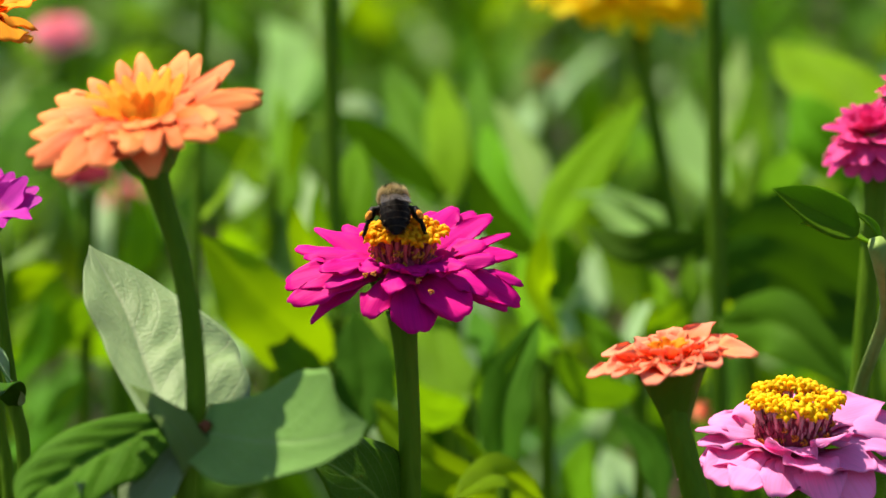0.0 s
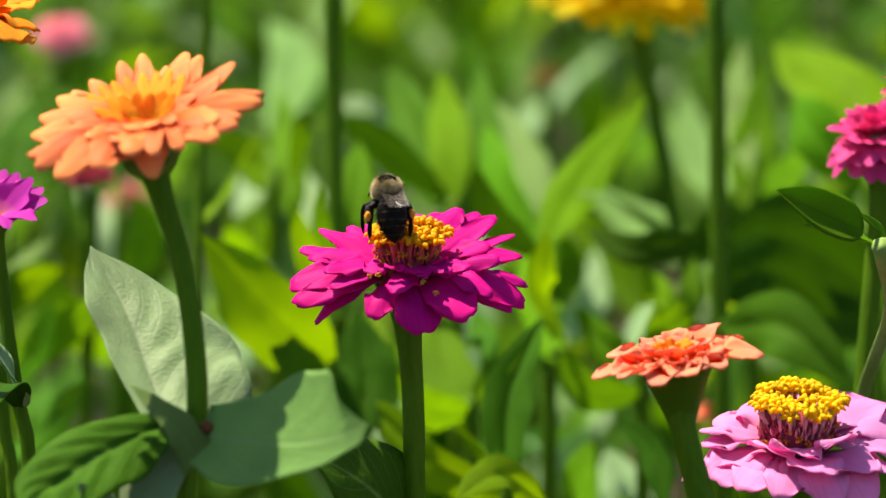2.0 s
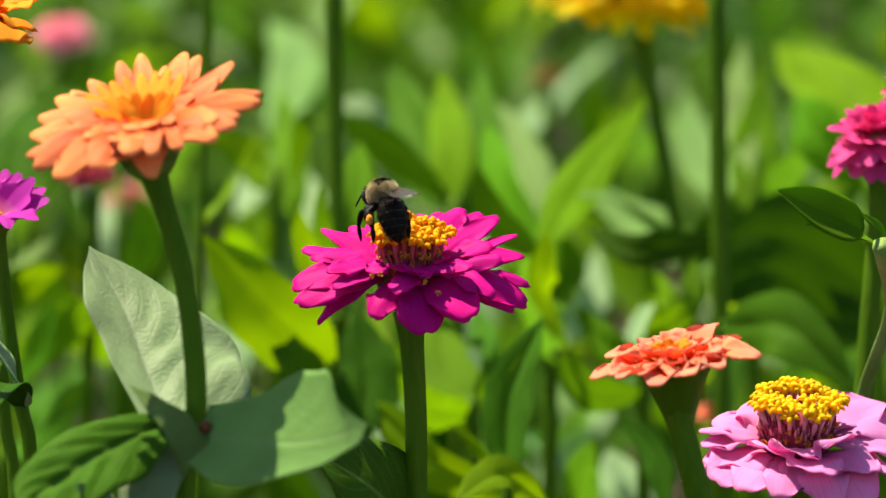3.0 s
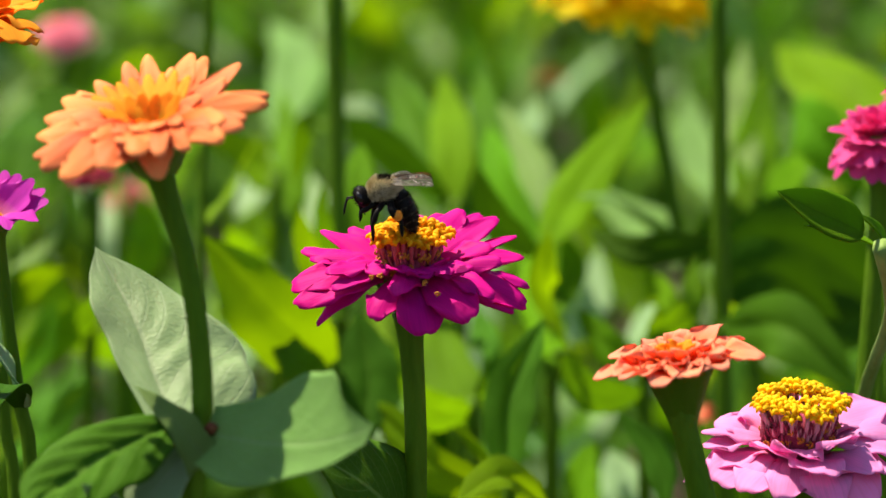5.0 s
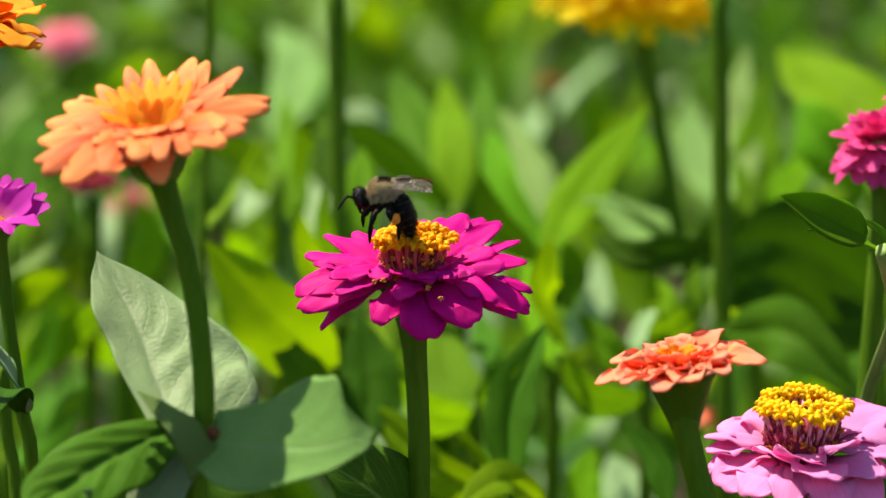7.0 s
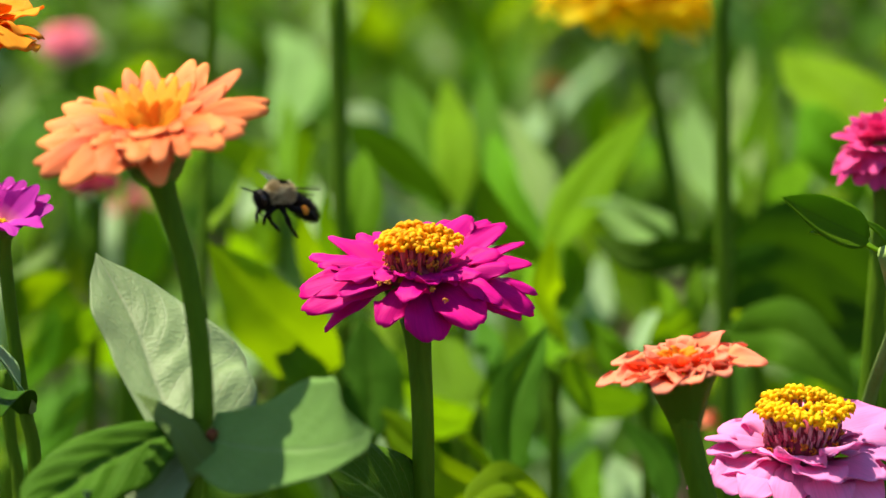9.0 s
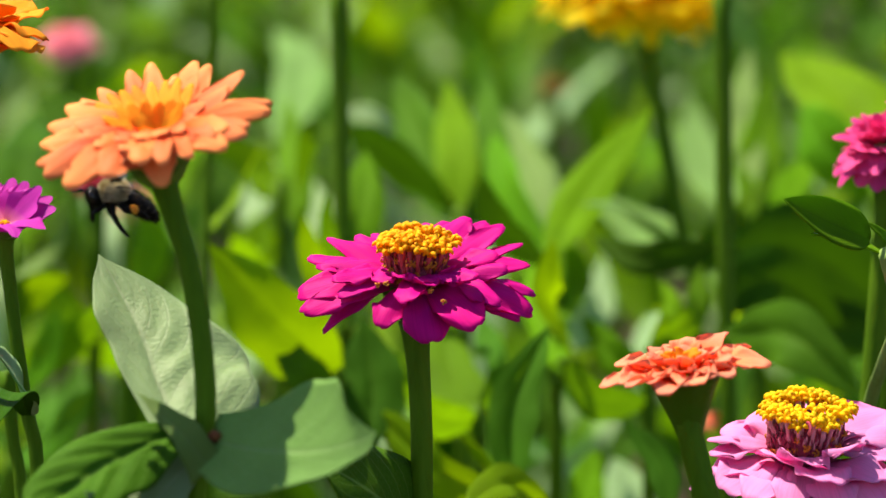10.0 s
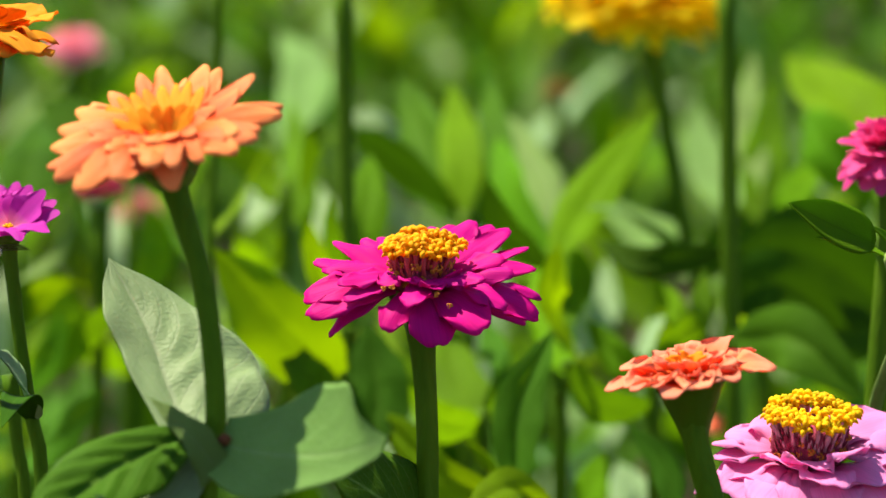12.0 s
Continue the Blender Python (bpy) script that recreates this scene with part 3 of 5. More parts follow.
# the central fuchsia bloom
def build_fuchsia():
    rng = np.random.default_rng(11)
    plant = plant_at((-0.0097, -0.0134, 0), "tall zinnia with a fuchsia bloom and a raised yellow disc")
    head = head_object(plant, (-0.0101, -0.0016, 0.7439), 3, 1, 1.0, "green bracts with dark edges")
    far_side = [(13.3, 25.0, 12.0, 8.2), (22.6, 21.3, 10.1, 6.8), (27.2, 14.3, 7.1, 5.6), (29.5, 7.2, 4.2, 6.5), (-27.9, 7.7, 5.0, 7.3), (-22.1, 16.5, 7.1, 7.3), (-15.4, 20.7, 7.3, 6.2), (-10.8, 23.8, 7.2, 5.4), (-3.7, 27.0, 7.7, 6.2), (2.8, 28.2, 8.4, 6.2), (7.6, 27.4, 9.6, 6.2), (18.7, 25.5, 10.3, 6.2)]
    middle = [(21.1, 2.1, 7.9, 7.6), (23.7, -4.7, 5.8, 6.5), (15.3, -12.9, 6.1, 5.9), (4.2, -15.5, 4.1, 6.5), (-1.5, -19.5, 0.8, 7.6), (-19.4, -10.5, -0.7, 6.2), (-21.0, -7.4, 2.8, 5.6), (-24.7, 3.0, 3.2, 6.5), (-15.8, -3.0, 4.0, 5.6), (21.8, -12.9, -1.3, 6.5)]
    lower = [(30.4, -1.5, -1.4, 5.4), (29.8, -8.6, -4.5, 8.2), (16.3, -19.3, -6.1, 11.6), (4.8, -21.3, -9.8, 11.0), (-8.6, -16.3, -6.6, 7.9), (-23.2, -9.1, -11.1, 4.5), (-28.1, -9.7, -5.7, 8.2), (-30.2, -3.6, -2.3, 9.0), (27.1, -10.1, -6.3, 4.8)]
    lip = [(-3.0, -12.1, 5.0, 6.5), (3.2, -13.4, 4.0, 7.3), (-10.0, -9.4, 3.3, 6.5), (11.6, -11.3, 4.5, 5.9)]
    for rows, z, arch, show in ((lip, 4.2, 0.16, 0.2), (far_side, 1.5, 0.08, 0.35), (middle, 3.2, 0.10, 0.35), (lower, 0.3, 0.22, 0.5)):
        for x, y, zt, w in rows:
            petal_to(head, (x, y, zt), FUCHSIA, w * 1.13, arch * rng.uniform(0.7, 1.4), 6.0, z, cup=rng.uniform(-0.38, 0.08), groove=0.035, wave=0.2, rng=rng,
                     twist=rng.uniform(-0.2, 0.2), show=show, pull=0.29, shape=spoon_profile)
    # one small petal stands up at the foot of the disc
    petal_to(head, (9.8, -7.4, 7.2), FUCHSIA, 5.5, -0.1, 6.0, 1.0, cup=0.35, groove=0.02, rng=rng)
    disc_of(head, 7.5, 11.2, FLORET, TUBE, rng, ((18, 6.8, 4.4, 15), (15, 5.6, 5.4, 10), (11, 4.1, 5.9, 6), (6, 2.2, 5.6, 3)), 42)
    # shed anthers caught between the petals
    curl = wither_mesh()
    for x, y, z in ((3.5, -16, 2.2), (7.9, -21.4, 1.5), (-7.8, -12.5, 3.4), (-9.1, -11.6, 2.8)):
        part("shed_anther", curl, head, "", pose(x, y, z, 70, 20, 40 * x) @ Matrix.Scale(0.6, 4))
    stem_of(plant, [(-0.0101, -0.0035, 0.7353), (-0.0093, -0.0056, 0.7254), (-0.0085, -0.0086, 0.7116), (-0.0083, -0.0134, 0.6893), (-0.0087, -0.0377, 0.5766), plant.location], 0.0024, 0.0033)
    leaf_of(plant, (-0.0087, -0.0154, 0.6799), (-0.0339, -0.0397, 0.7096), 0.0317, (0.3, -0.62, 0.72), LEAF_RIBBED, 0.10, 0.06, 0.12, seed=5, rows=20, cols=11)
    leaf_of(plant, (-0.0087, -0.0148, 0.6827), (0.0159, 0.04, 0.6523), 0.028, UPWARD, LEAF, 0.15, seed=6)
    return plant


# the orange double bloom with two clasping leaves
def build_orange():
    rng = np.random.default_rng(12)
    plant = plant_at((-0.0583, -0.0904, 0), "tall zinnia with an orange double bloom and broad grey-green leaves")
    head = head_object(plant, (-0.067, -0.0732, 0.7915), -4, -9, 0.95, "", 9)
    near = [(28.7, -1.5, 4.9, 5.9), (22.3, -11.9, 0.6, 7.0), (18.2, -15.5, -1.1, 6.5), (3.5, -22.4, -1.5, 5.4), (1.4, -19.0, -7.0, 7.0), (-2.8, -23.6, -0.9, 6.8), (-11.6, -21.1, -3.4, 7.8),
            (-22.1, -17.3, -4.6, 8.4), (-27.5, -10.8, -1.9, 6.8), (9.1, -17.0, -1.7, 4.9)]
    flank = [(28.0, 6.0, 6.0, 5.4), (-28.2, -4.0, 1.2, 7.0), (-27.5, 1.9, 4.8, 7.8), (-25.7, 8.9, 8.6, 7.6), (-22.0, 14.8, 12.0, 7.3), (-6.0, -20.0, 2.6, 5.4), (23.9, -7.3, 2.6, 4.9)]
    far = [(-14.0, 21.8, 14.3, 5.4), (-6.9, 26.7, 17.5, 5.1), (-1.1, 29.1, 18.3, 5.1), (4.3, 25.6, 14.4, 4.6), (9.3, 27.3, 17.7, 6.2), (12.8, 24.0, 16.0, 5.9), (21.1, 17.6, 13.9, 6.8),
           (17.9, 10.7, 11.3, 5.7), (-18.0, 18.2, 12.7, 5.9)]
    inner = [(-20.0, 4.7, 8.2, 5.4), (-18.6, -3.1, 5.1, 5.1), (-13.6, -10.6, 3.4, 4.9), (-7.6, -14.5, 4.7, 4.6), (-1.8, -16.4, 4.5, 5.4), (2.9, -15.2, 4.5, 4.6), (12.1, 8.0, 8.3, 4.6), (11.3, -4.2, 5.6, 4.6),
             (8.2, -10.8, 4.5, 4.1)]
    gold = [(-14.9, 14.0, 12.0, 3.5), (-11.7, 15.3, 13.4, 3.2), (-8.4, 15.6, 14.3, 3.2), (-5.0, 16.8, 14.7, 3.2), (-1.1, 16.9, 14.7, 3.5), (2.7, 15.9, 14.2, 3.2), (6.4, 15.1, 14.8, 3.2), (9.3, 12.8, 13.1, 3.5),
            (-12.1, 3.0, 9.2, 3.2), (-9.5, 7.6, 11.1, 3.0), (-5.8, 5.7, 11.4, 3.0), (-2.3, 5.8, 11.5, 3.2), (1.4, 4.8, 11.0, 3.0), (4.6, 4.9, 11.2, 3.2), (7.3, 3.8, 10.2, 3.0), (-6.6, -6.6, 7.3, 3.5), (-1.8, -8.7, 6.4, 3.5)]
    for rows, material, z, arch, r, cup, show in ((near, ORANGE, 3.0, 0.26, 5.5, -0.25, 0.9), ([(x * 0.84, y * 0.84, z + 2.6, w) for x, y, z, w in near[1:]], ORANGE, 4.0, 0.2, 5, -0.2, 0.7), (flank, ORANGE, 3.0, 0.12, 5, -0.2, 0.8), (far, ORANGE, 3.0, 0.0, 5, -0.15, 0.5),
                                                  (inner, ORANGE, 4.5, 0.16, 4, -0.2, 0.6), (gold, GOLD_PETAL, 3.0, 0.04, 3, -0.1, 0.5)):
        for x, y, zt, w in rows:
            petal_to(head, (x, y, zt), material, w * 1.32, arch * rng.uniform(0.8, 1.2), r, z, cup=cup + rng.uniform(-0.1, 0.1), wave=0.10, groove=0.04, rng=rng, twist=rng.uniform(-0.2, 0.2), show=show, shape=spoon_profile, pull=0.34)
    stem_of(plant, [(-0.0658, -0.0746, 0.7846), (-0.0634, -0.0763, 0.7771), (-0.0593, -0.0793, 0.7633), (-0.0568, -0.0828, 0.747), (-0.0561, -0.0863, 0.7307), (-0.0586, -0.0904, 0.7116), (-0.0589, -0.1126, 0.6089), plant.location], 0.0020, 0.0030)
    k = 0.00013
    px = lambda *v: tuple(k * a for a in v)
    blade_of(plant, [(-0.0632, -0.0734, 0.7243), (-0.0691, -0.0601, 0.7333), (-0.0729, -0.0504, 0.7405), (-0.0781, -0.0405, 0.7485), (-0.0852, -0.0313, 0.7579)], (0.1, -0.72, 0.68), LEAF_PALE,
             px(135, 178, 188, 174, 140, 96, 50, 0), px(50, 62, 68, 76, 80, 74, 52, 0), (-4, 20), (-14, 14), 0.05, 0.05, seed=3, rows=40, cols=25, label="pale downy broad leaf", veins=6)
    blade_of(plant, [(-0.0552, -0.0910, 0.7277), (-0.0418, -0.1070, 0.7296), (-0.0302, -0.1167, 0.7320), (-0.0220, -0.1212, 0.7350), (-0.0165, -0.1206, 0.7374)], ((0.0, -0.8, 0.6), (0.15, -0.6, 0.8)), LEAF_CLASP,
             px(62, 84, 82, 68, 50, 36, 24, 0), px(48, 80, 112, 132, 132, 104, 54, 0), (-18, 10), (20, 12), 0.02, 0.008, seed=4, rows=36, cols=25, label="broad cupped leaf", veins=5)
    blade_of(plant, [(-0.0544, -0.0962, 0.7225), (-0.0614, -0.0926, 0.7300), (-0.0724, -0.0771, 0.7353)], (-0.3, -0.85, 0.4), LEAF_CLASP,
             px(30, 32, 34, 26, 14, 0), px(44, 36, 26, 18, 10, 0), (10, 5), (0, -20), 0.05, 0.01, seed=5, name="leaf_lobe")
    blade_of(plant, [(-0.0617, -0.0847, 0.7286), (-0.0747, -0.0976, 0.7255), (-0.0851, -0.1088, 0.7211), (-0.0933, -0.1199, 0.7172)], (-0.2, -0.74, 0.62), LEAF_RIBBED,
             px(20, 46, 64, 72, 74, 66, 46, 0), px(30, 58, 78, 86, 84, 72, 45, 0), (18, 14), (-22, -26), 0.05, 0.09, seed=8, rows=34, cols=21, veins=5)
    blade_of(plant, [(-0.0589, -0.0890, 0.7228), (-0.0659, -0.0946, 0.7160), (-0.0713, -0.1015, 0.7078)], (0.0, -0.65, 0.75), LEAF_PALE, px(20, 40, 48, 40, 0), px(20, 40, 46, 40, 0), (5, 5), (0, 0), 0.05, 0.03, seed=9)
    blade_of(plant, [(-0.0600, -0.0990, 0.6962), (-0.0736, -0.1069, 0.7062), (-0.0776, -0.1099, 0.7162), (-0.0808, -0.1137, 0.7221)], (0.0, -0.65, 0.75), LEAF_PALE, px(10, 30, 38, 28, 0), px(10, 30, 38, 28, 0), (10, 10), (0, 0), 0.05, 0.03, seed=10)
    v, f = blob(1.6, 1.2, 1.5, 8, 12, 0.3, 2)
    part("node", mesh_from("node", mm(v), f, None, [NODE_RED]), plant, "reddish leaf node", pose(*(Vector((-0.0536, -0.0930, 0.7290)) - plant.location)))
    return plant


# the pink single bloom
def build_pink():
    rng = np.random.default_rng(13)
    plant = plant_at((0.0875, -0.0139, 0), "zinnia with a pale pink bloom and bright yellow disc")
    head = head_object(plant, (0.0871, -0.0106, 0.7023), 5, 2, 1.0)
    upper = [(-12.2, 14.6, 6.2, 13), (-20.3, 9.7, 3.7, 13), (-24.2, 3.1, 2.6, 9), (22.6, 19.7, 6.7, 17), (28.9, 10.6, 4.4, 14), (29.3, 0, 0.8, 13), (14.6, 24.5, 5, 12), (0.4, 26.3, 3.8, 12),
             (11.8, -14.3, 8.1, 12), (-2.2, -18.3, 5.2, 12), (-9.4, -13.3, 4, 12)]
    lower = [(-23.6, -1, -0.3, 10), (-23.3, -6.3, -4, 12), (-21.4, -14.2, -5.9, 15), (-14.2, -20.4, -5.3, 13), (-5.6, -24.6, -5.3, 10), (4.5, -22.8, 0.7, 13), (18.3, -17, -0.4, 14),
             (27.1, -10, -4.6, 13), (17.9, -19.1, -7.3, 14), (-28.7, -2.6, -9.1, 8), (7.7, -22.9, -6.2, 12)]
    for rows, z, arch in ((upper, 1.4, 0.11), (lower, -0.6, 0.2)):
        for x, y, zt, w in rows:
            petal_to(head, (x, y, zt), PINK, w * 1.12, arch * rng.uniform(0.8, 1.2), 7, z, cup=rng.uniform(-0.2, 0.0), wave=0.17, groove=0.03, rng=rng, twist=rng.uniform(-0.2, 0.2), pull=0.29, shape=spoon_profile)
    disc_of(head, 9.2, 12.5, FLORET_YELLOW, TUBE_PALE, rng, ((21, 8.5, 5.4, 16), (18, 7.4, 6.4, 10), (14, 5.8, 6.6, 6)), 28)
    stem_of(plant, [(0.0871, -0.0127, 0.6923), (0.0874, -0.0157, 0.6786), (0.0875, -0.0347, 0.5904), plant.location], 0.0026, 0.0033)
    return plant


# the small salmon bloom on a thick cup
def build_salmon():
    rng = np.random.default_rng(14)
    plant = plant_at((0.0631, -0.0476, 0), "young zinnia with a small ruffled salmon bloom")
    head = head_object(plant, (0.0547, -0.0405, 0.7295), -4, -6, 1.0, "thick smooth green cup", 11, False, smooth=True)
    rim = [(-20.7, -3.4, 0.6, 8.7), (-14.3, -12.2, 1.5, 8.1), (-5.8, -17.4, -0.4, 8.9), (2.8, -16.9, 1.4, 8.1), (11.5, -12.6, 1.6, 8.1), (20.5, -2.2, 2.4, 8.7), (16.5, 11.1, 4.7, 8.1), (11.4, 16.5, 7.7, 8.1),
           (2.0, 17.2, 7.3, 7.6), (-6.6, 14.8, 5.9, 7.6), (-15.6, 8.4, 4.3, 8.1)]
    for x, y, zt, w in rim:
        petal_to(head, (x, y, zt), SALMON, w * 1.0, 0.16, 5, 0.6, cup=0.30, wave=0.2, groove=0.05, rng=rng, twist=rng.uniform(-0.2, 0.2), droop=0.02, show=0.1, shape=spoon_profile, pull=0.34)
    for x, y, zt, w in rim:
        a = math.atan2(y, x) + 0.28
        r = 0.86 * math.hypot(x, y)
        petal_to(head, (r * math.cos(a), r * math.sin(a), zt * 0.55 + 1.6), SALMON, w * 0.85, 0.16, 5, 1.2, cup=0.35, wave=0.25, groove=0.05, rng=rng, twist=rng.uniform(-0.3, 0.3), shape=spoon_profile, pull=0.34)
    petal_ring(head, SALMON, 11, 13.0, 4.6, 6.0, rng, base_r=4, base_z=1.5, arch=0.10, cup=0.35, wave=0.2, shape=spoon_profile, pull=0.34)
    petal_ring(head, SALMON, 9, 8.5, 6.2, 5, rng, base_r=3, base_z=2, arch=0.1, cup=0.35, wave=0.2, shape=spoon_profile, pull=0.34)
    petal_ring(head, GOLD_PETAL, 7, 5.0, 6.5, 3.6, rng, base_r=2, base_z=2, arch=0.05, cup=0.3, wave=0.3)
    stem_of(plant, [(0.0554, -0.0420, 0.7220), (0.0561, -0.0432, 0.7168), (0.0576, -0.0446, 0.7106), (0.0607, -0.0471, 0.699), (0.0634, -0.0505, 0.6834), (0.0639, -0.0705, 0.5907), plant.location], 0.0030, 0.0034, flare=0.0)
    return plant


# the purple bloom that the bee flies to
def build_purple():
    rng = np.random.default_rng(15)
    plant = plant_at((-0.1084, 0.0149, 0), "zinnia with a purple bloom on a slender stem")
    head = head_object(plant, (-0.1165, 0.0308, 0.7518), 8, 5, 0.5)
    tips = [(-17, 22.2, 13.1, 8), (-9.5, 27.1, 15.2, 8), (-0.5, 25.6, 17.4, 8), (7.3, 19.4, 18.4, 8.5), (15.9, 11, 19.3, 9), (21.7, 13.1, 13.5, 8), (25.9, 3.7, 11.6, 8),
            (-23, 7.9, 8.8, 8), (-22.6, -6.6, 4, 8)]
    for k, (x, y, zt, w) in enumerate(tips):
        petal_to(head, (x, y, zt), PURPLE, w * 2.1, -0.02, 2.0, 1.5, cup=0.25, groove=0.03, wave=0.05, rng=rng, pull=0.3, thick=0.0, show=0.6, twist=0.12 if k < 7 else -0.12)
    for x, y, zt, w in ((22, -15.4, 5.7, 14), (8.4, -26.2, 4.6, 11), (-6.6, -20.5, 1.8, 11)):
        petal_to(head, (x, y, zt), PURPLE, w * 1.5, 0.30, 2.0, 0.8, cup=-0.12, groove=0.05, wave=0.1, rng=rng, pull=0.35, thick=0.0)
    disc_of(head, 1.2, 0.5, FLORET_YELLOW, TUBE_PALE, rng, ((3, 0.7, -4.6, 12),), 0)
    stem_of(plant, [(-0.1165, 0.0302, 0.7489), (-0.1162, 0.0294, 0.7453), (-0.1154, 0.0282, 0.7396), (-0.1139, 0.0254, 0.7268), (-0.111, 0.0211, 0.7069), (-0.1072, 0.0155, 0.6809), (-0.1055, -0.0096, 0.5645), plant.location], 0.0015, 0.0022)
    leaf_of(plant, (-0.1107, 0.0209, 0.7061), (-0.1161, -0.005, 0.7282), 0.0130, (0.4, -0.5, 0.75), LEAF_PALE, 0.1, 0.2, 0.1, seed=21)
    leaf_of(plant, (-0.1107, 0.0205, 0.704), (-0.1096, -0.0477, 0.7198), 0.0085, (0.1, 0.5, 0.8), LEAF_SHADED, 0.2, 0.1, 0.1, seed=22)
    stem_of(plant, [(-0.1184, 0.0424, 0.7106), (-0.1166, 0.0386, 0.6931), (-0.1143, 0.0348, 0.6754), (-0.1128, 0.0185, 0.6), plant.location], 0.0014, 0.002, "side_stem")
    return plant


def double_bloom(plant, centre, rx, ry, material, r, rng, rings=5, height=1.0, seedscale=1.0, cupz=9, crowd=1.0, low=-28):
    """A full bloom of many crowded petals."""
    head = head_object(plant, centre, rx, ry, seedscale, "", cupz)
    for k in range(rings):
        q = k / max(1, rings - 1)
        el = radians(low + (70 - low) * q)
        reach = r * (1 - 0.25 * q)
        n = max(5, int(17 * crowd * math.cos(el) + 1))
        petal_ring(head, material, n, reach * math.cos(el), reach * math.sin(el) * height, r * 0.5 * (1 - 0.25 * q) / crowd ** 0.8, rng,
                   base_r=r * 0.2 * math.cos(el), base_z=r * 0.25 * q * height, arch=0.24 - 0.2 * q, cup=-0.1 + 0.3 * q, wave=0.14, thick=0.0, shape=spoon_profile, pull=0.36)
    return head


def build_rose():
    rng = np.random.default_rng(16)
    plant = plant_at((0.1192, 0.0823, 0), "zinnia with a deep rose double bloom")
    double_bloom(plant, (0.1193, 0.1039, 0.7585), 12, -6, ROSE, 19, rng, 5, 0.95, 0.8)
    stem_of(plant, [(0.12, 0.1025, 0.7521), (0.1197, 0.1002, 0.7414), (0.1178, 0.0955, 0.7199), (0.1153, 0.0892, 0.6908), (0.1137, 0.0823, 0.6587), (0.1137, 0.0559, 0.5362), plant.location], 0.0024, 0.003)
    return plant


def build_rose_upper():
    rng = np.random.default_rng(17)
    plant = plant_at((0.1257, 0.0438, 0), "second deep rose zinnia bloom held above the first")
    double_bloom(plant, (0.1227, 0.0673, 0.7787), 5, 0, ROSE, 11, rng, 5, 1.2, 0.7)
    stem_of(plant, [(0.1227, 0.0663, 0.7743), (0.1245, 0.0597, 0.7434), (0.1257, 0.0438, 0.6699), plant.location], 0.002, 0.003)
    return plant


# green shoot with a folded pair of young leaves
def build_shoot():
    plant = plant_at((0.1073, 0.0534, 0), "green zinnia shoot with a folded pair of young leaves", "", "zinnia_shoot")
    node = (0.1095, 0.0098, 0.7492)
    leaf_of(plant, (0.1049, 0.0105, 0.7525), (0.0823, 0.0029, 0.7648), 0.0116, (-0.1, -0.75, 0.65), LEAF, -0.05, 0.36, 0.05, seed=31, rows=18, cols=11)
    leaf_of(plant, (0.1189, 0.0282, 0.7396), (0.0889, 0.0011, 0.7564), 0.0088, (0, -0.3, 0.95), LEAF_SUNLIT, 0.12, 0.05, 0.04, seed=32, rows=18)
    leaf_of(plant, (0.1118, 0.0193, 0.746), (0.1032, 0.0115, 0.7573), 0.0037, (-0.3, -0.5, 0.7), LEAF, 0.25, 0.2, 0.05, seed=33)
    stem_of(plant, [node, (0.1145, 0.026, 0.7296), (0.1122, 0.0378, 0.7132), (0.1107, 0.0502, 0.6993), (0.108, 0.054, 0.6698), (0.1073, 0.031, 0.5632), plant.location], 0.0014, 0.0024, material=STEM_PALE)
    return plant


def build_marigold_zinnia():
    rng = np.random.default_rng(18)
    plant = plant_at((-0.1155, -0.0187, 0), "zinnia with a golden orange bloom seen from below")
    head = head_object(plant, (-0.1183, 0.007, 0.8074), -14, 6, 0.9)
    tips = [(19.9, -3.7, -1.7, 13), (18.5, -13.5, -6.8, 11), (17.5, 8.3, 7.7, 12), (15.1, -20.1, -6.8, 12), (6.4, -22.1, -9.1, 12), (-6.6, -15.1, -9.9, 12), (-18.4, 0.5, -3.4, 12), (-3.2, 22, 8.2, 12), (9.7, 17.2, 10.7, 12)]
    for x, y, zt, w in tips:
        petal_to(head, (x, y, zt), GOLD_PETAL, w * 1.5, 0.18, 6, 0, cup=-0.1, wave=0.12, rng=rng)
    petal_ring(head, GOLD_PETAL, 10, 13, 5, 8, rng, base_r=4, base_z=2, arch=0, cup=0.2)
    stem_of(plant, [(-0.118, 0.0061, 0.803), (-0.1166, -0.0157, 0.7733), (-0.1163, -0.0332, 0.6924), plant.location], 0.0026, 0.003)
    return plant


FUCHSIA_PLANT = build_fuchsia()
ORANGE_PLANT = build_orange()
PINK_PLANT = build_pink()
SALMON_PLANT = build_salmon()
PURPLE_PLANT = build_purple()
ROSE_PLANT = build_rose()
ROSE_UPPER_PLANT = build_rose_upper()
SHOOT = build_shoot()
GOLD_PLANT = build_marigold_zinnia()


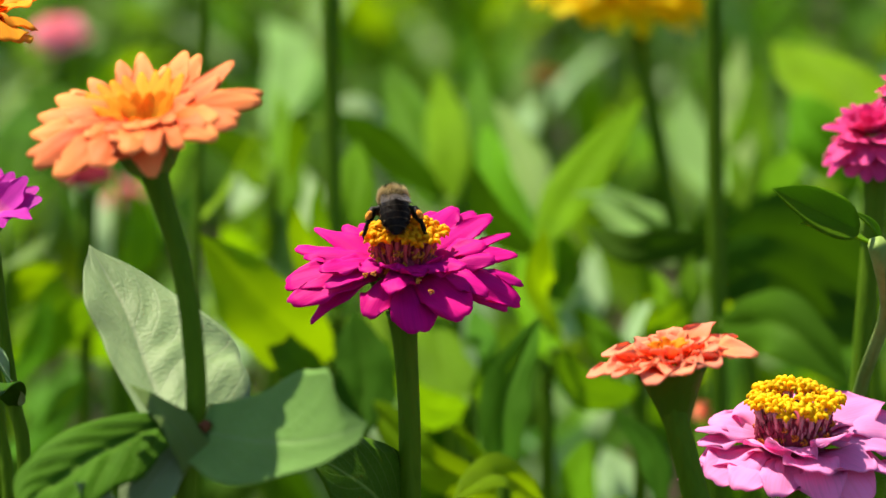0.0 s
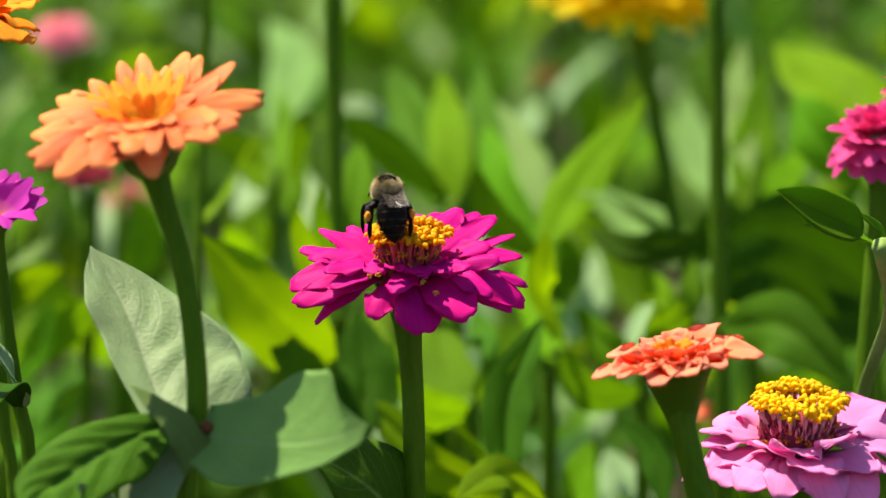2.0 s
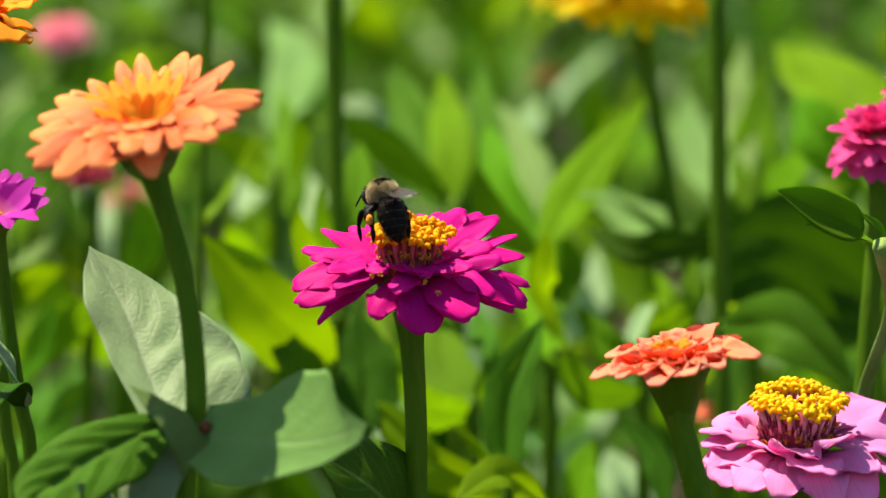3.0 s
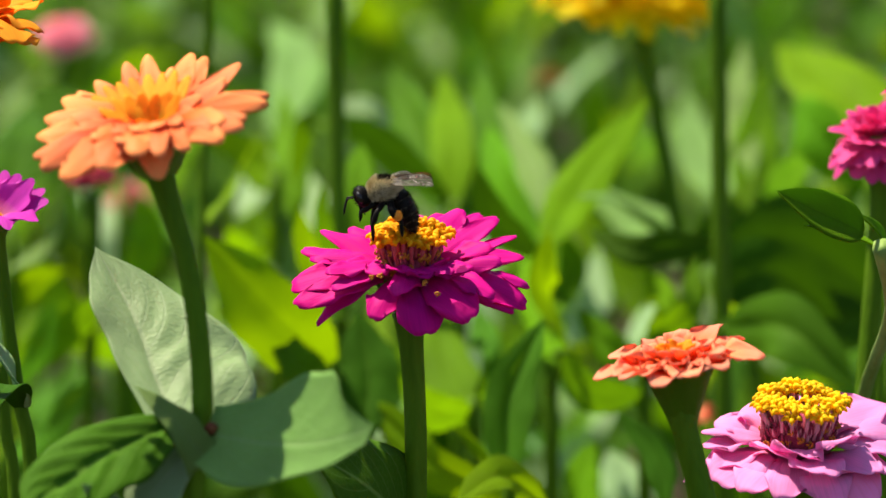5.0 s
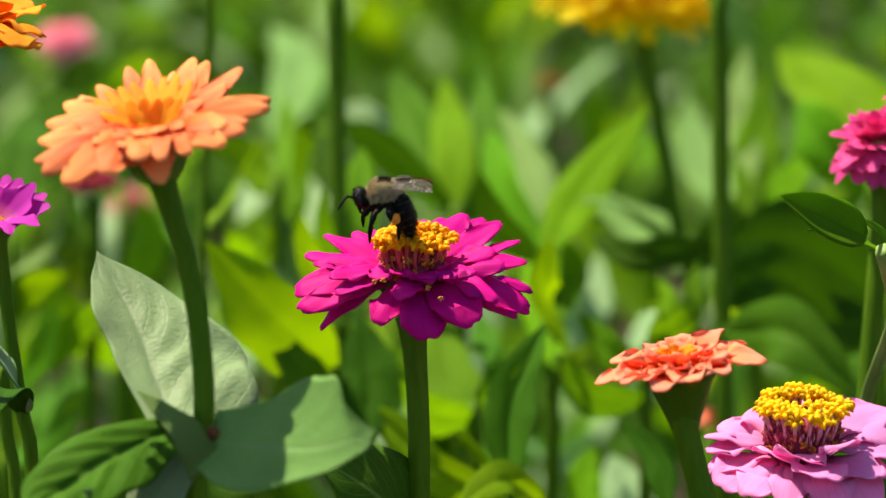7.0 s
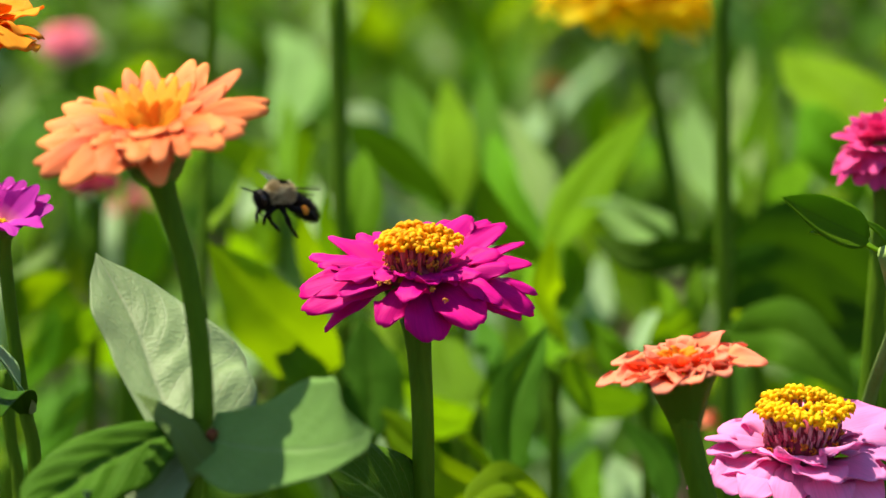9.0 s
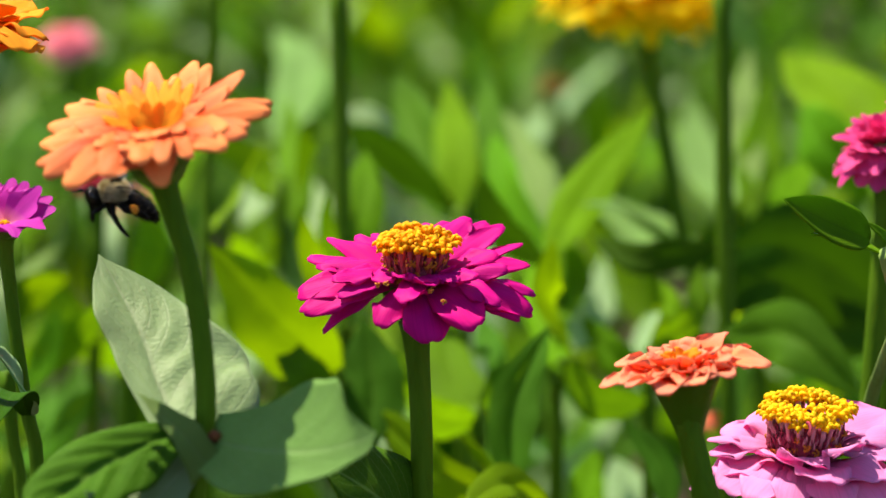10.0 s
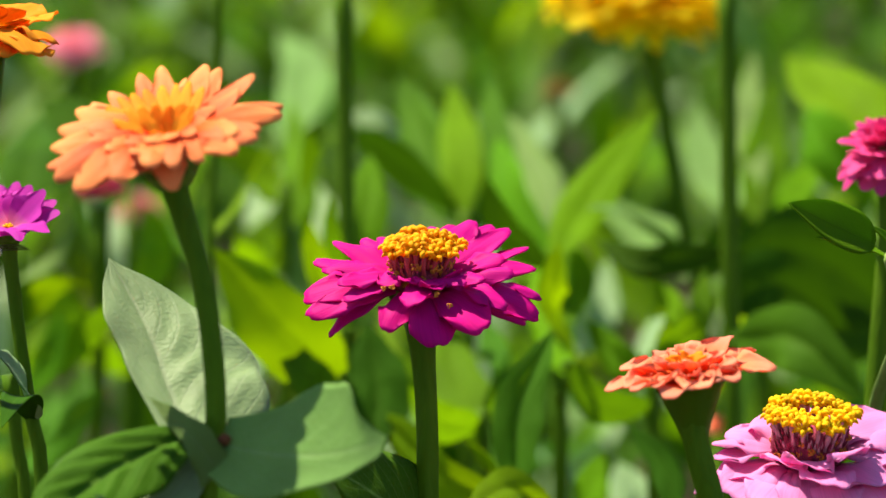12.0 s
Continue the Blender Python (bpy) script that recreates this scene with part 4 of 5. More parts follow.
# ---- the bed behind ----
def build_yellow():
    rng = np.random.default_rng(19)
    plant = plant_at((0.095, 0.4287, 0), "tall zinnia with a yellow double bloom")
    double_bloom(plant, (0.0658, 0.4699, 0.7482), 2, 6, YELLOW, 34, rng, 7, 0.72, 1.08, crowd=1.2, low=-18)
    stem_of(plant, [(0.0733, 0.4665, 0.7323), (0.078, 0.4611, 0.7073), (0.0869, 0.4512, 0.6615), (0.0929, 0.4422, 0.6199), (0.0971, 0.4018, 0.4325), plant.location], 0.0026, 0.0035)
    leaf_of(plant, (0.0897, 0.4481, 0.6469), (0.0441, 0.3164, 0.7005), 0.0166, (0.1, -0.4, 0.9), LEAF_CLASP, 0.1, seed=41)
    leaf_of(plant, (0.0897, 0.4476, 0.6449), (0.123, 0.495, 0.6748), 0.0132, TOWARD, LEAF, 0.1, seed=42)


def leafy_stem(label, pts, r, leaves):
    """A stem of the bed from its top to the soil, its leaves held on short stalks."""
    plant = plant_at(pts[-1], label)
    o = np.array(plant.location)
    stem_of(plant, pts, r, r * 1.15, flare=0.1)
    line = smooth_path(pts, 60)
    for i, (spine, width, face, material, rise) in enumerate(leaves):
        seed = int(abs(spine[-1][0]) * 1e5) % 991 + i
        half = tuple(width / 2 * a for a in LANCE)
        v, f, uv = blade([np.array(p) - o for p in spine], face, half, half, (rise, rise * (1.0 if rise < 40 else -0.1)), (-20, -20), 0.06, 0.06, 0.0, 20, 11, seed, veins=6)
        foot = np.array(spine[0])
        near = min(line, key=lambda p: np.linalg.norm(p - foot) + 2 * max(0.0, p[2] - foot[2] + 0.2 * np.linalg.norm((p - foot)[:2])))
        sp = Soup().add(v, f, uv, 0)
        if np.linalg.norm(near - foot) > 0.001:
            tv, tf = tube([near - o, 0.5 * (near + foot) - o, foot - o + (foot - near) * 0.05], [r * 0.7, r * 0.6, r * 0.5], 8)
            sp.add(tv, tf, None, 1)
        part("leaf", sp.mesh("leaf", material, STEM), plant)
    return plant


def build_middle_ground():
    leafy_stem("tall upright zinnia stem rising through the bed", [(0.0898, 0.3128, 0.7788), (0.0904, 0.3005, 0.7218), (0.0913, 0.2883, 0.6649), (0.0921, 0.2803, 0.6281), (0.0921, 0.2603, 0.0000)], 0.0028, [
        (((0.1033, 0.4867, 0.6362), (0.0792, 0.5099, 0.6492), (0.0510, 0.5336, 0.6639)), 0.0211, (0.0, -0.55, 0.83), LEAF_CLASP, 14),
        (((0.0898, 0.2938, 0.6906), (0.0631, 0.2930, 0.6869), (0.0470, 0.3142, 0.6902)), 0.0113, (0.0, -0.96, 0.28), LEAF_SHADED, 14),
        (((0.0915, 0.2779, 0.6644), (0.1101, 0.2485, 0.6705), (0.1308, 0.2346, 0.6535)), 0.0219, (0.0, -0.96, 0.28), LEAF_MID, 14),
        (((0.0917, 0.2996, 0.6700), (0.1101, 0.3109, 0.6752), (0.1352, 0.3272, 0.6557)), 0.0249, (0.0, -0.96, 0.28), LEAF_SHADED, 14),
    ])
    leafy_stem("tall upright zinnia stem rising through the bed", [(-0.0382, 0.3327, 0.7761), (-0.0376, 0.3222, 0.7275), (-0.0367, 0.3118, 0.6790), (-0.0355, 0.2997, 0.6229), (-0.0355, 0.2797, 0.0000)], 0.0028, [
        (((-0.0379, 0.4007, 0.7120), (-0.0196, 0.4275, 0.6937), (0.0060, 0.4526, 0.6682)), 0.0146, (0.0, -0.96, 0.28), LEAF_SHADED, 14),
        (((-0.0350, 0.2883, 0.6649), (-0.0442, 0.2723, 0.6857), (-0.0502, 0.2674, 0.7103)), 0.0111, (0.0, -0.55, 0.83), LEAF_SUNLIT, 14),
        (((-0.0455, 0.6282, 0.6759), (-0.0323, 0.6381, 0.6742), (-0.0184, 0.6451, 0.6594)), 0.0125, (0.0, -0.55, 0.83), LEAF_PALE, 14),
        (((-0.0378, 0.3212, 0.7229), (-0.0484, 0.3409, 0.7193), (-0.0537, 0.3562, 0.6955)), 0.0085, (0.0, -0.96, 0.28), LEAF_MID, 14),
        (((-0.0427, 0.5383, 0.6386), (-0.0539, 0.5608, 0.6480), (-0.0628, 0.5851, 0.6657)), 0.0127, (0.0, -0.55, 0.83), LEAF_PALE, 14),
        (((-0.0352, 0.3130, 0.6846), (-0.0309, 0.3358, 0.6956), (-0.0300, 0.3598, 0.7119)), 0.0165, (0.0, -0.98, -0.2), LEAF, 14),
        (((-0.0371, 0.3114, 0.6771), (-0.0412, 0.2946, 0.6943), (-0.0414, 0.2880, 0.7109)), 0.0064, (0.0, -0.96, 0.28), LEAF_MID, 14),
        (((-0.0357, 0.3288, 0.6633), (-0.0416, 0.3610, 0.6702), (-0.0354, 0.3938, 0.6798)), 0.0179, (0.0, -0.98, -0.2), LEAF_SUNLIT, 14),
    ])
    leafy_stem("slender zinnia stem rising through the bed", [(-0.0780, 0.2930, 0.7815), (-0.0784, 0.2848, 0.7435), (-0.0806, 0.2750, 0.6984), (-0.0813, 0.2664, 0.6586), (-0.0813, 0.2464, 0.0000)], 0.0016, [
        (((-0.0811, 0.2848, 0.6963), (-0.0755, 0.3366, 0.6994), (-0.0670, 0.4000, 0.7086)), 0.0109, (0.0, -0.98, -0.2), LEAF_SUNLIT, 14),
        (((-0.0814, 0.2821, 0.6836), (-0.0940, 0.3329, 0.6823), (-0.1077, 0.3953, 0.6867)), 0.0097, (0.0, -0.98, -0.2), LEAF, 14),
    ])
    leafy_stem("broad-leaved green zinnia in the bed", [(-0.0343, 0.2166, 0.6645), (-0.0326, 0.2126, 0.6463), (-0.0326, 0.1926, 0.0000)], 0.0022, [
        (((-0.0361, 0.2171, 0.6671), (-0.0542, 0.2106, 0.6841), (-0.0758, 0.2158, 0.7086)), 0.0281, (0.0, -0.98, -0.2), LEAF_SUNLIT, 14),
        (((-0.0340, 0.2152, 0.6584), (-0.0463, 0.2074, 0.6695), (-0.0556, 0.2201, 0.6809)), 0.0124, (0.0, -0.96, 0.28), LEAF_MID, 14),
        (((-0.0253, 0.2026, 0.6472), (-0.0246, 0.2164, 0.6636), (-0.0284, 0.2304, 0.6813)), 0.0204, (0.0, -0.96, 0.28), LEAF_SHADED, 14),
    ])
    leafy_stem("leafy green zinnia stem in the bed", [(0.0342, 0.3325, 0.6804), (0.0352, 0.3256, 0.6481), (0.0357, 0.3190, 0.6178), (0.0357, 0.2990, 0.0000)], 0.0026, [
        (((0.0332, 0.3321, 0.6785), (0.0489, 0.3669, 0.6974), (0.0729, 0.4023, 0.7192)), 0.0183, (0.0, -0.55, 0.83), LEAF_SUNLIT, 14),
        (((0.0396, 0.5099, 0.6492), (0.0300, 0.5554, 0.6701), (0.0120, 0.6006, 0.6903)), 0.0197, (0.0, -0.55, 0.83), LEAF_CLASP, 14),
        (((0.0316, 0.3219, 0.6787), (0.0159, 0.3050, 0.6950), (0.0090, 0.2992, 0.7154)), 0.0118, (0.0, -0.96, 0.28), LEAF_SHADED, 14),
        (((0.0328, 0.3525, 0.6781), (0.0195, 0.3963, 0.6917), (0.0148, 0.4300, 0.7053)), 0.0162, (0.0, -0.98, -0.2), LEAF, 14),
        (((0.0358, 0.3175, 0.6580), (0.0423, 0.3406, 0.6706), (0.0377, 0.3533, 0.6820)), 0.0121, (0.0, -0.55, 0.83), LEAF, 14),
        (((0.0384, 0.3045, 0.6454), (0.0325, 0.3382, 0.6592), (0.0293, 0.3725, 0.6759)), 0.0166, (0.0, -0.98, -0.2), LEAF_SUNLIT, 14),
        (((0.0406, 0.2859, 0.6539), (0.0316, 0.2707, 0.6785), (0.0332, 0.2652, 0.7004)), 0.0122, (0.0, -0.55, 0.83), LEAF_SUNLIT, 14),
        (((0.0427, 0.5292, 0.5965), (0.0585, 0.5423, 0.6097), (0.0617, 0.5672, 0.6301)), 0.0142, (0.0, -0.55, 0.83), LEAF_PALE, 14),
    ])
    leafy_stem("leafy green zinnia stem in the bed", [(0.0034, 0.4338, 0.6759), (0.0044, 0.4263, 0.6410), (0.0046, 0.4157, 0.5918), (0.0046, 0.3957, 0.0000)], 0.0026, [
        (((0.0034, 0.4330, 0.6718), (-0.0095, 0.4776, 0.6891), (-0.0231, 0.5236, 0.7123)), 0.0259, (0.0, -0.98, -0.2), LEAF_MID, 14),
        (((0.0038, 0.4338, 0.6759), (0.0013, 0.4584, 0.6948), (-0.0020, 0.5033, 0.7133)), 0.0171, (0.0, -0.98, -0.2), LEAF_SUNLIT, 14),
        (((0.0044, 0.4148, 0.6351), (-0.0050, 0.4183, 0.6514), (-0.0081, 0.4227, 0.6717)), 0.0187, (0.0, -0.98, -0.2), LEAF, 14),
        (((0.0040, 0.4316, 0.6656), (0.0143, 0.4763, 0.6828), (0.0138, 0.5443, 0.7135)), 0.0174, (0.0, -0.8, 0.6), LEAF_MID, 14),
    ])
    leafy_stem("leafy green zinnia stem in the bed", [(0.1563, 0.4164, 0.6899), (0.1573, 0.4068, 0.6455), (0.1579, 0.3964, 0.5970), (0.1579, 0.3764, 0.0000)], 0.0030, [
        (((0.1618, 0.4389, 0.6995), (0.1483, 0.4822, 0.7102), (0.1292, 0.5253, 0.7205)), 0.0357, (0.0, -0.55, 0.83), LEAF_SUNLIT, 14),
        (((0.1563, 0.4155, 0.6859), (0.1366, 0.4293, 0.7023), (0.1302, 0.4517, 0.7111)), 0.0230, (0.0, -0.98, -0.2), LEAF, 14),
        (((0.1549, 0.3873, 0.6499), (0.1225, 0.3619, 0.6741), (0.0932, 0.3425, 0.6793)), 0.0379, (0.0, -0.96, 0.28), LEAF_SHADED, 14),
        (((0.1549, 0.3856, 0.6420), (0.1315, 0.3661, 0.6465), (0.1086, 0.3589, 0.6605)), 0.0241, (0.0, -0.96, 0.28), LEAF_SHADED, 14),
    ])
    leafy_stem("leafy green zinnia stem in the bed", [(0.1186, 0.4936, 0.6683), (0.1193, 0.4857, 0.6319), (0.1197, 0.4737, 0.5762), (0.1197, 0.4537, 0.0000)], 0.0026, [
        (((0.1186, 0.4908, 0.6555), (0.1348, 0.5142, 0.6688), (0.1491, 0.5376, 0.6826)), 0.0133, (0.0, -0.55, 0.83), LEAF_SUNLIT, 14),
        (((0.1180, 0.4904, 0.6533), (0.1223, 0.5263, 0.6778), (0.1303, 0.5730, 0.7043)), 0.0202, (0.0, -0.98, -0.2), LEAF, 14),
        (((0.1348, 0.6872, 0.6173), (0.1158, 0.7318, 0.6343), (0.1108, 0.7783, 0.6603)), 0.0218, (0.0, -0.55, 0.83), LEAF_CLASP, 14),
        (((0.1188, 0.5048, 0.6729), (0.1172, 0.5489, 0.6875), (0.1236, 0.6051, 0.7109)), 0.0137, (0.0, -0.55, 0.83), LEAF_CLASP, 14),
    ])
    leafy_stem("young zinnia with a pair of upright folded leaves", [(0.0181, 0.1421, 0.6515), (0.0186, 0.1386, 0.6353), (0.0186, 0.1186, 0.0000)], 0.0022, [
        (((0.0181, 0.1418, 0.6499), (0.0183, 0.1567, 0.6718), (0.0293, 0.1716, 0.6931)), 0.0154, (0.55, -0.8, 0.2), LEAF_MID, 62),
        (((0.0181, 0.1418, 0.6499), (0.0104, 0.1729, 0.6517), (0.0019, 0.1936, 0.6529)), 0.0145, (0.0, -0.98, -0.2), LEAF_SUNLIT, 14),
        (((0.0176, 0.1411, 0.6467), (-0.0041, 0.1818, 0.6457), (-0.0255, 0.2148, 0.6564)), 0.0215, (0.0, -0.98, -0.2), LEAF_SUNLIT, 14),
        (((0.0289, 0.1308, 0.6462), (0.0155, 0.1133, 0.6600), (0.0025, 0.0828, 0.6610)), 0.0129, (0.0, -0.8, 0.6), LEAF_SUNLIT, 14),
    ])
    leafy_stem("leafy green zinnia stem in the bed", [(0.0084, 0.2536, 0.6467), (0.0092, 0.2474, 0.6180), (0.0092, 0.2274, 0.0000)], 0.0024, [
        (((0.0084, 0.2532, 0.6449), (-0.0007, 0.2754, 0.6526), (-0.0036, 0.3089, 0.6659)), 0.0178, (0.0, -0.8, 0.6), LEAF, 14),
        (((0.0084, 0.2525, 0.6413), (-0.0044, 0.2432, 0.6456), (-0.0151, 0.2358, 0.6587)), 0.0145, (0.0, -0.98, -0.2), LEAF, 14),
        (((0.0088, 0.2536, 0.6467), (0.0124, 0.2859, 0.6539), (0.0097, 0.3085, 0.6640)), 0.0131, (0.0, -0.98, -0.2), LEAF_MID, 14),
    ])
    leafy_stem("leafy green zinnia stem in the bed", [(0.0539, 0.1696, 0.6367), (0.0543, 0.1668, 0.6234), (0.0543, 0.1468, 0.0000)], 0.0024, [
        (((0.0505, 0.3323, 0.5846), (0.0473, 0.3446, 0.5944), (0.0523, 0.3573, 0.6054)), 0.0135, (0.0, -0.55, 0.83), LEAF_SUNLIT, 14),
        (((0.0654, 0.3693, 0.5663), (0.0648, 0.3821, 0.5785), (0.0587, 0.3950, 0.5909)), 0.0205, (0.0, -0.55, 0.83), LEAF_PALE, 14),
        (((0.0667, 0.1689, 0.6334), (0.0631, 0.1822, 0.6474), (0.0520, 0.1947, 0.6580)), 0.0086, (0.0, -1.0, 0.1), LEAF_SHADED, 14),
    ])
    leafy_stem("leafy green zinnia stem in the bed", [(0.0661, 0.3045, 0.6454), (0.0669, 0.2989, 0.6192), (0.0669, 0.2789, 0.0000)], 0.0024, [
        (((0.0780, 0.5143, 0.5746), (0.0780, 0.5390, 0.5941), (0.0896, 0.5735, 0.6121)), 0.0133, (0.0, -0.55, 0.83), LEAF_PALE, 14),
        (((0.0671, 0.3061, 0.6528), (0.0740, 0.3280, 0.6595), (0.0683, 0.3506, 0.6695)), 0.0140, (0.0, -0.98, -0.2), LEAF_SUNLIT, 14),
        (((0.0661, 0.3041, 0.6435), (0.0551, 0.3154, 0.6486), (0.0442, 0.3378, 0.6573)), 0.0145, (0.0, -0.98, -0.2), LEAF, 14),
        (((0.0661, 0.3021, 0.6342), (0.0481, 0.2831, 0.6410), (0.0375, 0.2762, 0.6562)), 0.0151, (0.0, -0.98, -0.2), LEAF_MID, 14),
        (((0.0665, 0.3061, 0.6528), (0.0827, 0.3280, 0.6595), (0.0870, 0.3512, 0.6723)), 0.0117, (0.0, -0.98, -0.2), LEAF, 14),
    ])
    leafy_stem("leafy green zinnia stem in the bed", [(-0.0667, 0.4950, 0.6748), (-0.0671, 0.4848, 0.6276), (-0.0675, 0.4737, 0.5762), (-0.0675, 0.4537, 0.0000)], 0.0026, [
        (((-0.0771, 0.7127, 0.6405), (-0.0826, 0.6707, 0.6358), (-0.0903, 0.6380, 0.6262)), 0.0154, (0.0, -0.55, 0.83), LEAF_PALE, 14),
        (((-0.0667, 0.4936, 0.6683), (-0.0787, 0.5160, 0.6775), (-0.0979, 0.5374, 0.6815)), 0.0189, (0.0, -0.98, -0.2), LEAF_SUNLIT, 14),
        (((-0.0667, 0.4894, 0.6490), (-0.0625, 0.5245, 0.6691), (-0.0681, 0.5809, 0.6936)), 0.0169, (0.0, -0.98, -0.2), LEAF, 14),
        (((-0.0666, 0.4741, 0.6256), (-0.0623, 0.4881, 0.6426), (-0.0645, 0.5020, 0.6599)), 0.0123, (0.0, -0.55, 0.83), LEAF_CLASP, 14),
        (((-0.0814, 0.8028, 0.6317), (-0.0732, 0.8695, 0.6561), (-0.0895, 0.9237, 0.6704)), 0.0263, (0.0, -0.55, 0.83), LEAF_CLASP, 14),
        (((-0.0671, 0.4904, 0.6533), (-0.0765, 0.4690, 0.6490), (-0.0829, 0.4512, 0.6615)), 0.0162, (0.0, -0.98, -0.2), LEAF, 14),
    ])
    leafy_stem("leafy green zinnia stem in the bed", [(-0.1576, 0.3895, 0.6599), (-0.1580, 0.3822, 0.6260), (-0.1584, 0.3753, 0.5942), (-0.1584, 0.3553, 0.0000)], 0.0026, [
        (((-0.1586, 0.3893, 0.6589), (-0.1431, 0.3716, 0.6720), (-0.1351, 0.3665, 0.6955)), 0.0133, (0.0, -0.55, 0.83), LEAF_CLASP, 14),
        (((-0.1612, 0.4245, 0.6799), (-0.1606, 0.4575, 0.6907), (-0.1643, 0.5203, 0.6971)), 0.0236, (0.0, -0.96, 0.28), LEAF_SHADED, 14),
        (((-0.1576, 0.3856, 0.6420), (-0.1515, 0.3882, 0.6539), (-0.1372, 0.3895, 0.6599)), 0.0122, (0.0, -0.98, -0.2), LEAF_SUNLIT, 14),
        (((-0.1580, 0.3817, 0.6240), (-0.1371, 0.3649, 0.6407), (-0.1162, 0.3589, 0.6605)), 0.0141, (0.0, -0.98, -0.2), LEAF, 14),
        (((-0.1531, 0.3367, 0.6048), (-0.1345, 0.2997, 0.6229), (-0.1173, 0.2843, 0.6465)), 0.0163, (0.0, -0.8, 0.6), LEAF_MID, 14),
        (((-0.1556, 0.3602, 0.6191), (-0.1440, 0.3539, 0.6372), (-0.1380, 0.3581, 0.6566)), 0.0132, (0.0, -0.55, 0.83), LEAF, 14),
    ])
    leafy_stem("leafy green zinnia stem in the bed", [(-0.1315, 0.5360, 0.6275), (-0.1319, 0.5278, 0.5898), (-0.1322, 0.5201, 0.5543), (-0.1322, 0.5001, 0.0000)], 0.0026, [
        (((-0.1514, 0.7502, 0.5776), (-0.1563, 0.7644, 0.5960), (-0.1736, 0.7879, 0.6101)), 0.0174, (0.0, -0.55, 0.83), LEAF_PALE, 14),
        (((-0.1510, 0.7284, 0.5238), (-0.1603, 0.7123, 0.5439), (-0.1705, 0.6945, 0.5562)), 0.0180, (0.0, -0.55, 0.83), LEAF_PALE, 14),
        (((-0.1324, 0.5525, 0.6567), (-0.1560, 0.5977, 0.6765), (-0.1794, 0.6401, 0.6836)), 0.0223, (0.0, -0.96, 0.28), LEAF_SHADED, 14),
        (((-0.1342, 0.5755, 0.6687), (-0.1414, 0.6199, 0.6846), (-0.1268, 0.6635, 0.6970)), 0.0202, (0.0, -0.98, -0.2), LEAF_SUNLIT, 14),
        (((-0.1315, 0.5336, 0.6165), (-0.1238, 0.5677, 0.6324), (-0.1301, 0.5917, 0.6489)), 0.0162, (0.0, -0.98, -0.2), LEAF_SUNLIT, 14),
        (((-0.1310, 0.5181, 0.5922), (-0.1499, 0.5024, 0.6144), (-0.1610, 0.5081, 0.6405)), 0.0168, (0.0, -0.98, -0.2), LEAF, 14),
    ])


build_yellow()
build_middle_ground()


def small_bloom(base, centre, material, r, label, seed, tilt=8):
    rng = np.random.default_rng(seed)
    plant = plant_at(base, label, "far blooms")
    c = Vector(centre)
    double_bloom(plant, centre, tilt, 0, material, 22, rng, 5, 0.62, r / 22)
    stem_of(plant, [c - Vector((0, 0, 0.008)), c - Vector((0.004, 0, 0.12)), Vector(base)], 0.002, 0.003)


small_bloom((-0.2074, 1.0352, 0), (-0.2077, 1.0506, 0.6422), BLUSH, 17, "blush pink double zinnia deep in the bed", 71, 20)
small_bloom((-0.1632, 0.8878, 0), (-0.1678, 0.9834, 0.5678), BLUSH, 8, "small pink zinnia bud deep in the bed", 72, 50)
small_bloom((-0.1477, 0.80, 0), (-0.1476, 0.8022, 0.5815), RED, 11, "faded red zinnia deep in the bed", 73, 45)
small_bloom((0.0949, 0.371, 0), (0.0949, 0.3784, 0.6085), SALMON, 6, "small salmon zinnia bud behind the others", 74)
small_bloom((-0.1408, 0.62, 0), (-0.1408, 0.6886, 0.6247), DULL, 11, "small dull pink zinnia deep in the bed", 75)
small_bloom((-0.1290, 0.42, 0), (-0.1300, 0.4162, 0.6891), RED, 10, "small dull red zinnia behind the orange bloom", 76)
small_bloom((0.0542, 0.95, 0), (0.0542, 0.9964, 0.6280), BROWN, 9, "withered brown zinnia deep in the bed", 77)


def bed_plant(seed):
    """A leafy plant of the bed, height one metre, base at the origin."""
    rng = np.random.default_rng(seed)
    plant = plant_at((0, 0, 0), "leafy green zinnia without a bloom", "plants of the bed", "zinnia_plant")
    h = 1.0
    lean = rng.uniform(-0.08, 0.08, 2)
    stem_of(plant, [(lean[0] * h, lean[1] * h, h), (lean[0] * 0.4, lean[1] * 0.4, 0.5), (0, 0, 0)], 0.004, 0.007)
    for k in range(13):
        z = 0.22 + 0.062 * k
        for side in (0, math.pi):
            a = k * math.pi / 2 + side + rng.uniform(-0.5, 0.5)
            reach = rng.uniform(0.15, 0.23) * (1.1 - 0.03 * k)
            b = (lean[0] * z * z, lean[1] * z * z, z)
            t = (b[0] + reach * math.cos(a), b[1] + reach * math.sin(a), z + rng.uniform(0.04, 0.24))
            mat = (LEAF, LEAF_MID, LEAF_MID, LEAF_SUNLIT, LEAF_CLASP, LEAF_PALE, LEAF_SHADED, LEAF_SHADED, LEAF_SHADED)[rng.integers(9)]
            leaf_of(plant, b, t, reach * rng.uniform(0.30, 0.46), (0, 0, 1), mat, 0.12, 0.12, 0.12, seed=seed * 50 + k, rows=10, cols=5, thick=0.0,
                    profile=lance_profile if rng.random() < 0.5 else leaf_profile)
    return plant


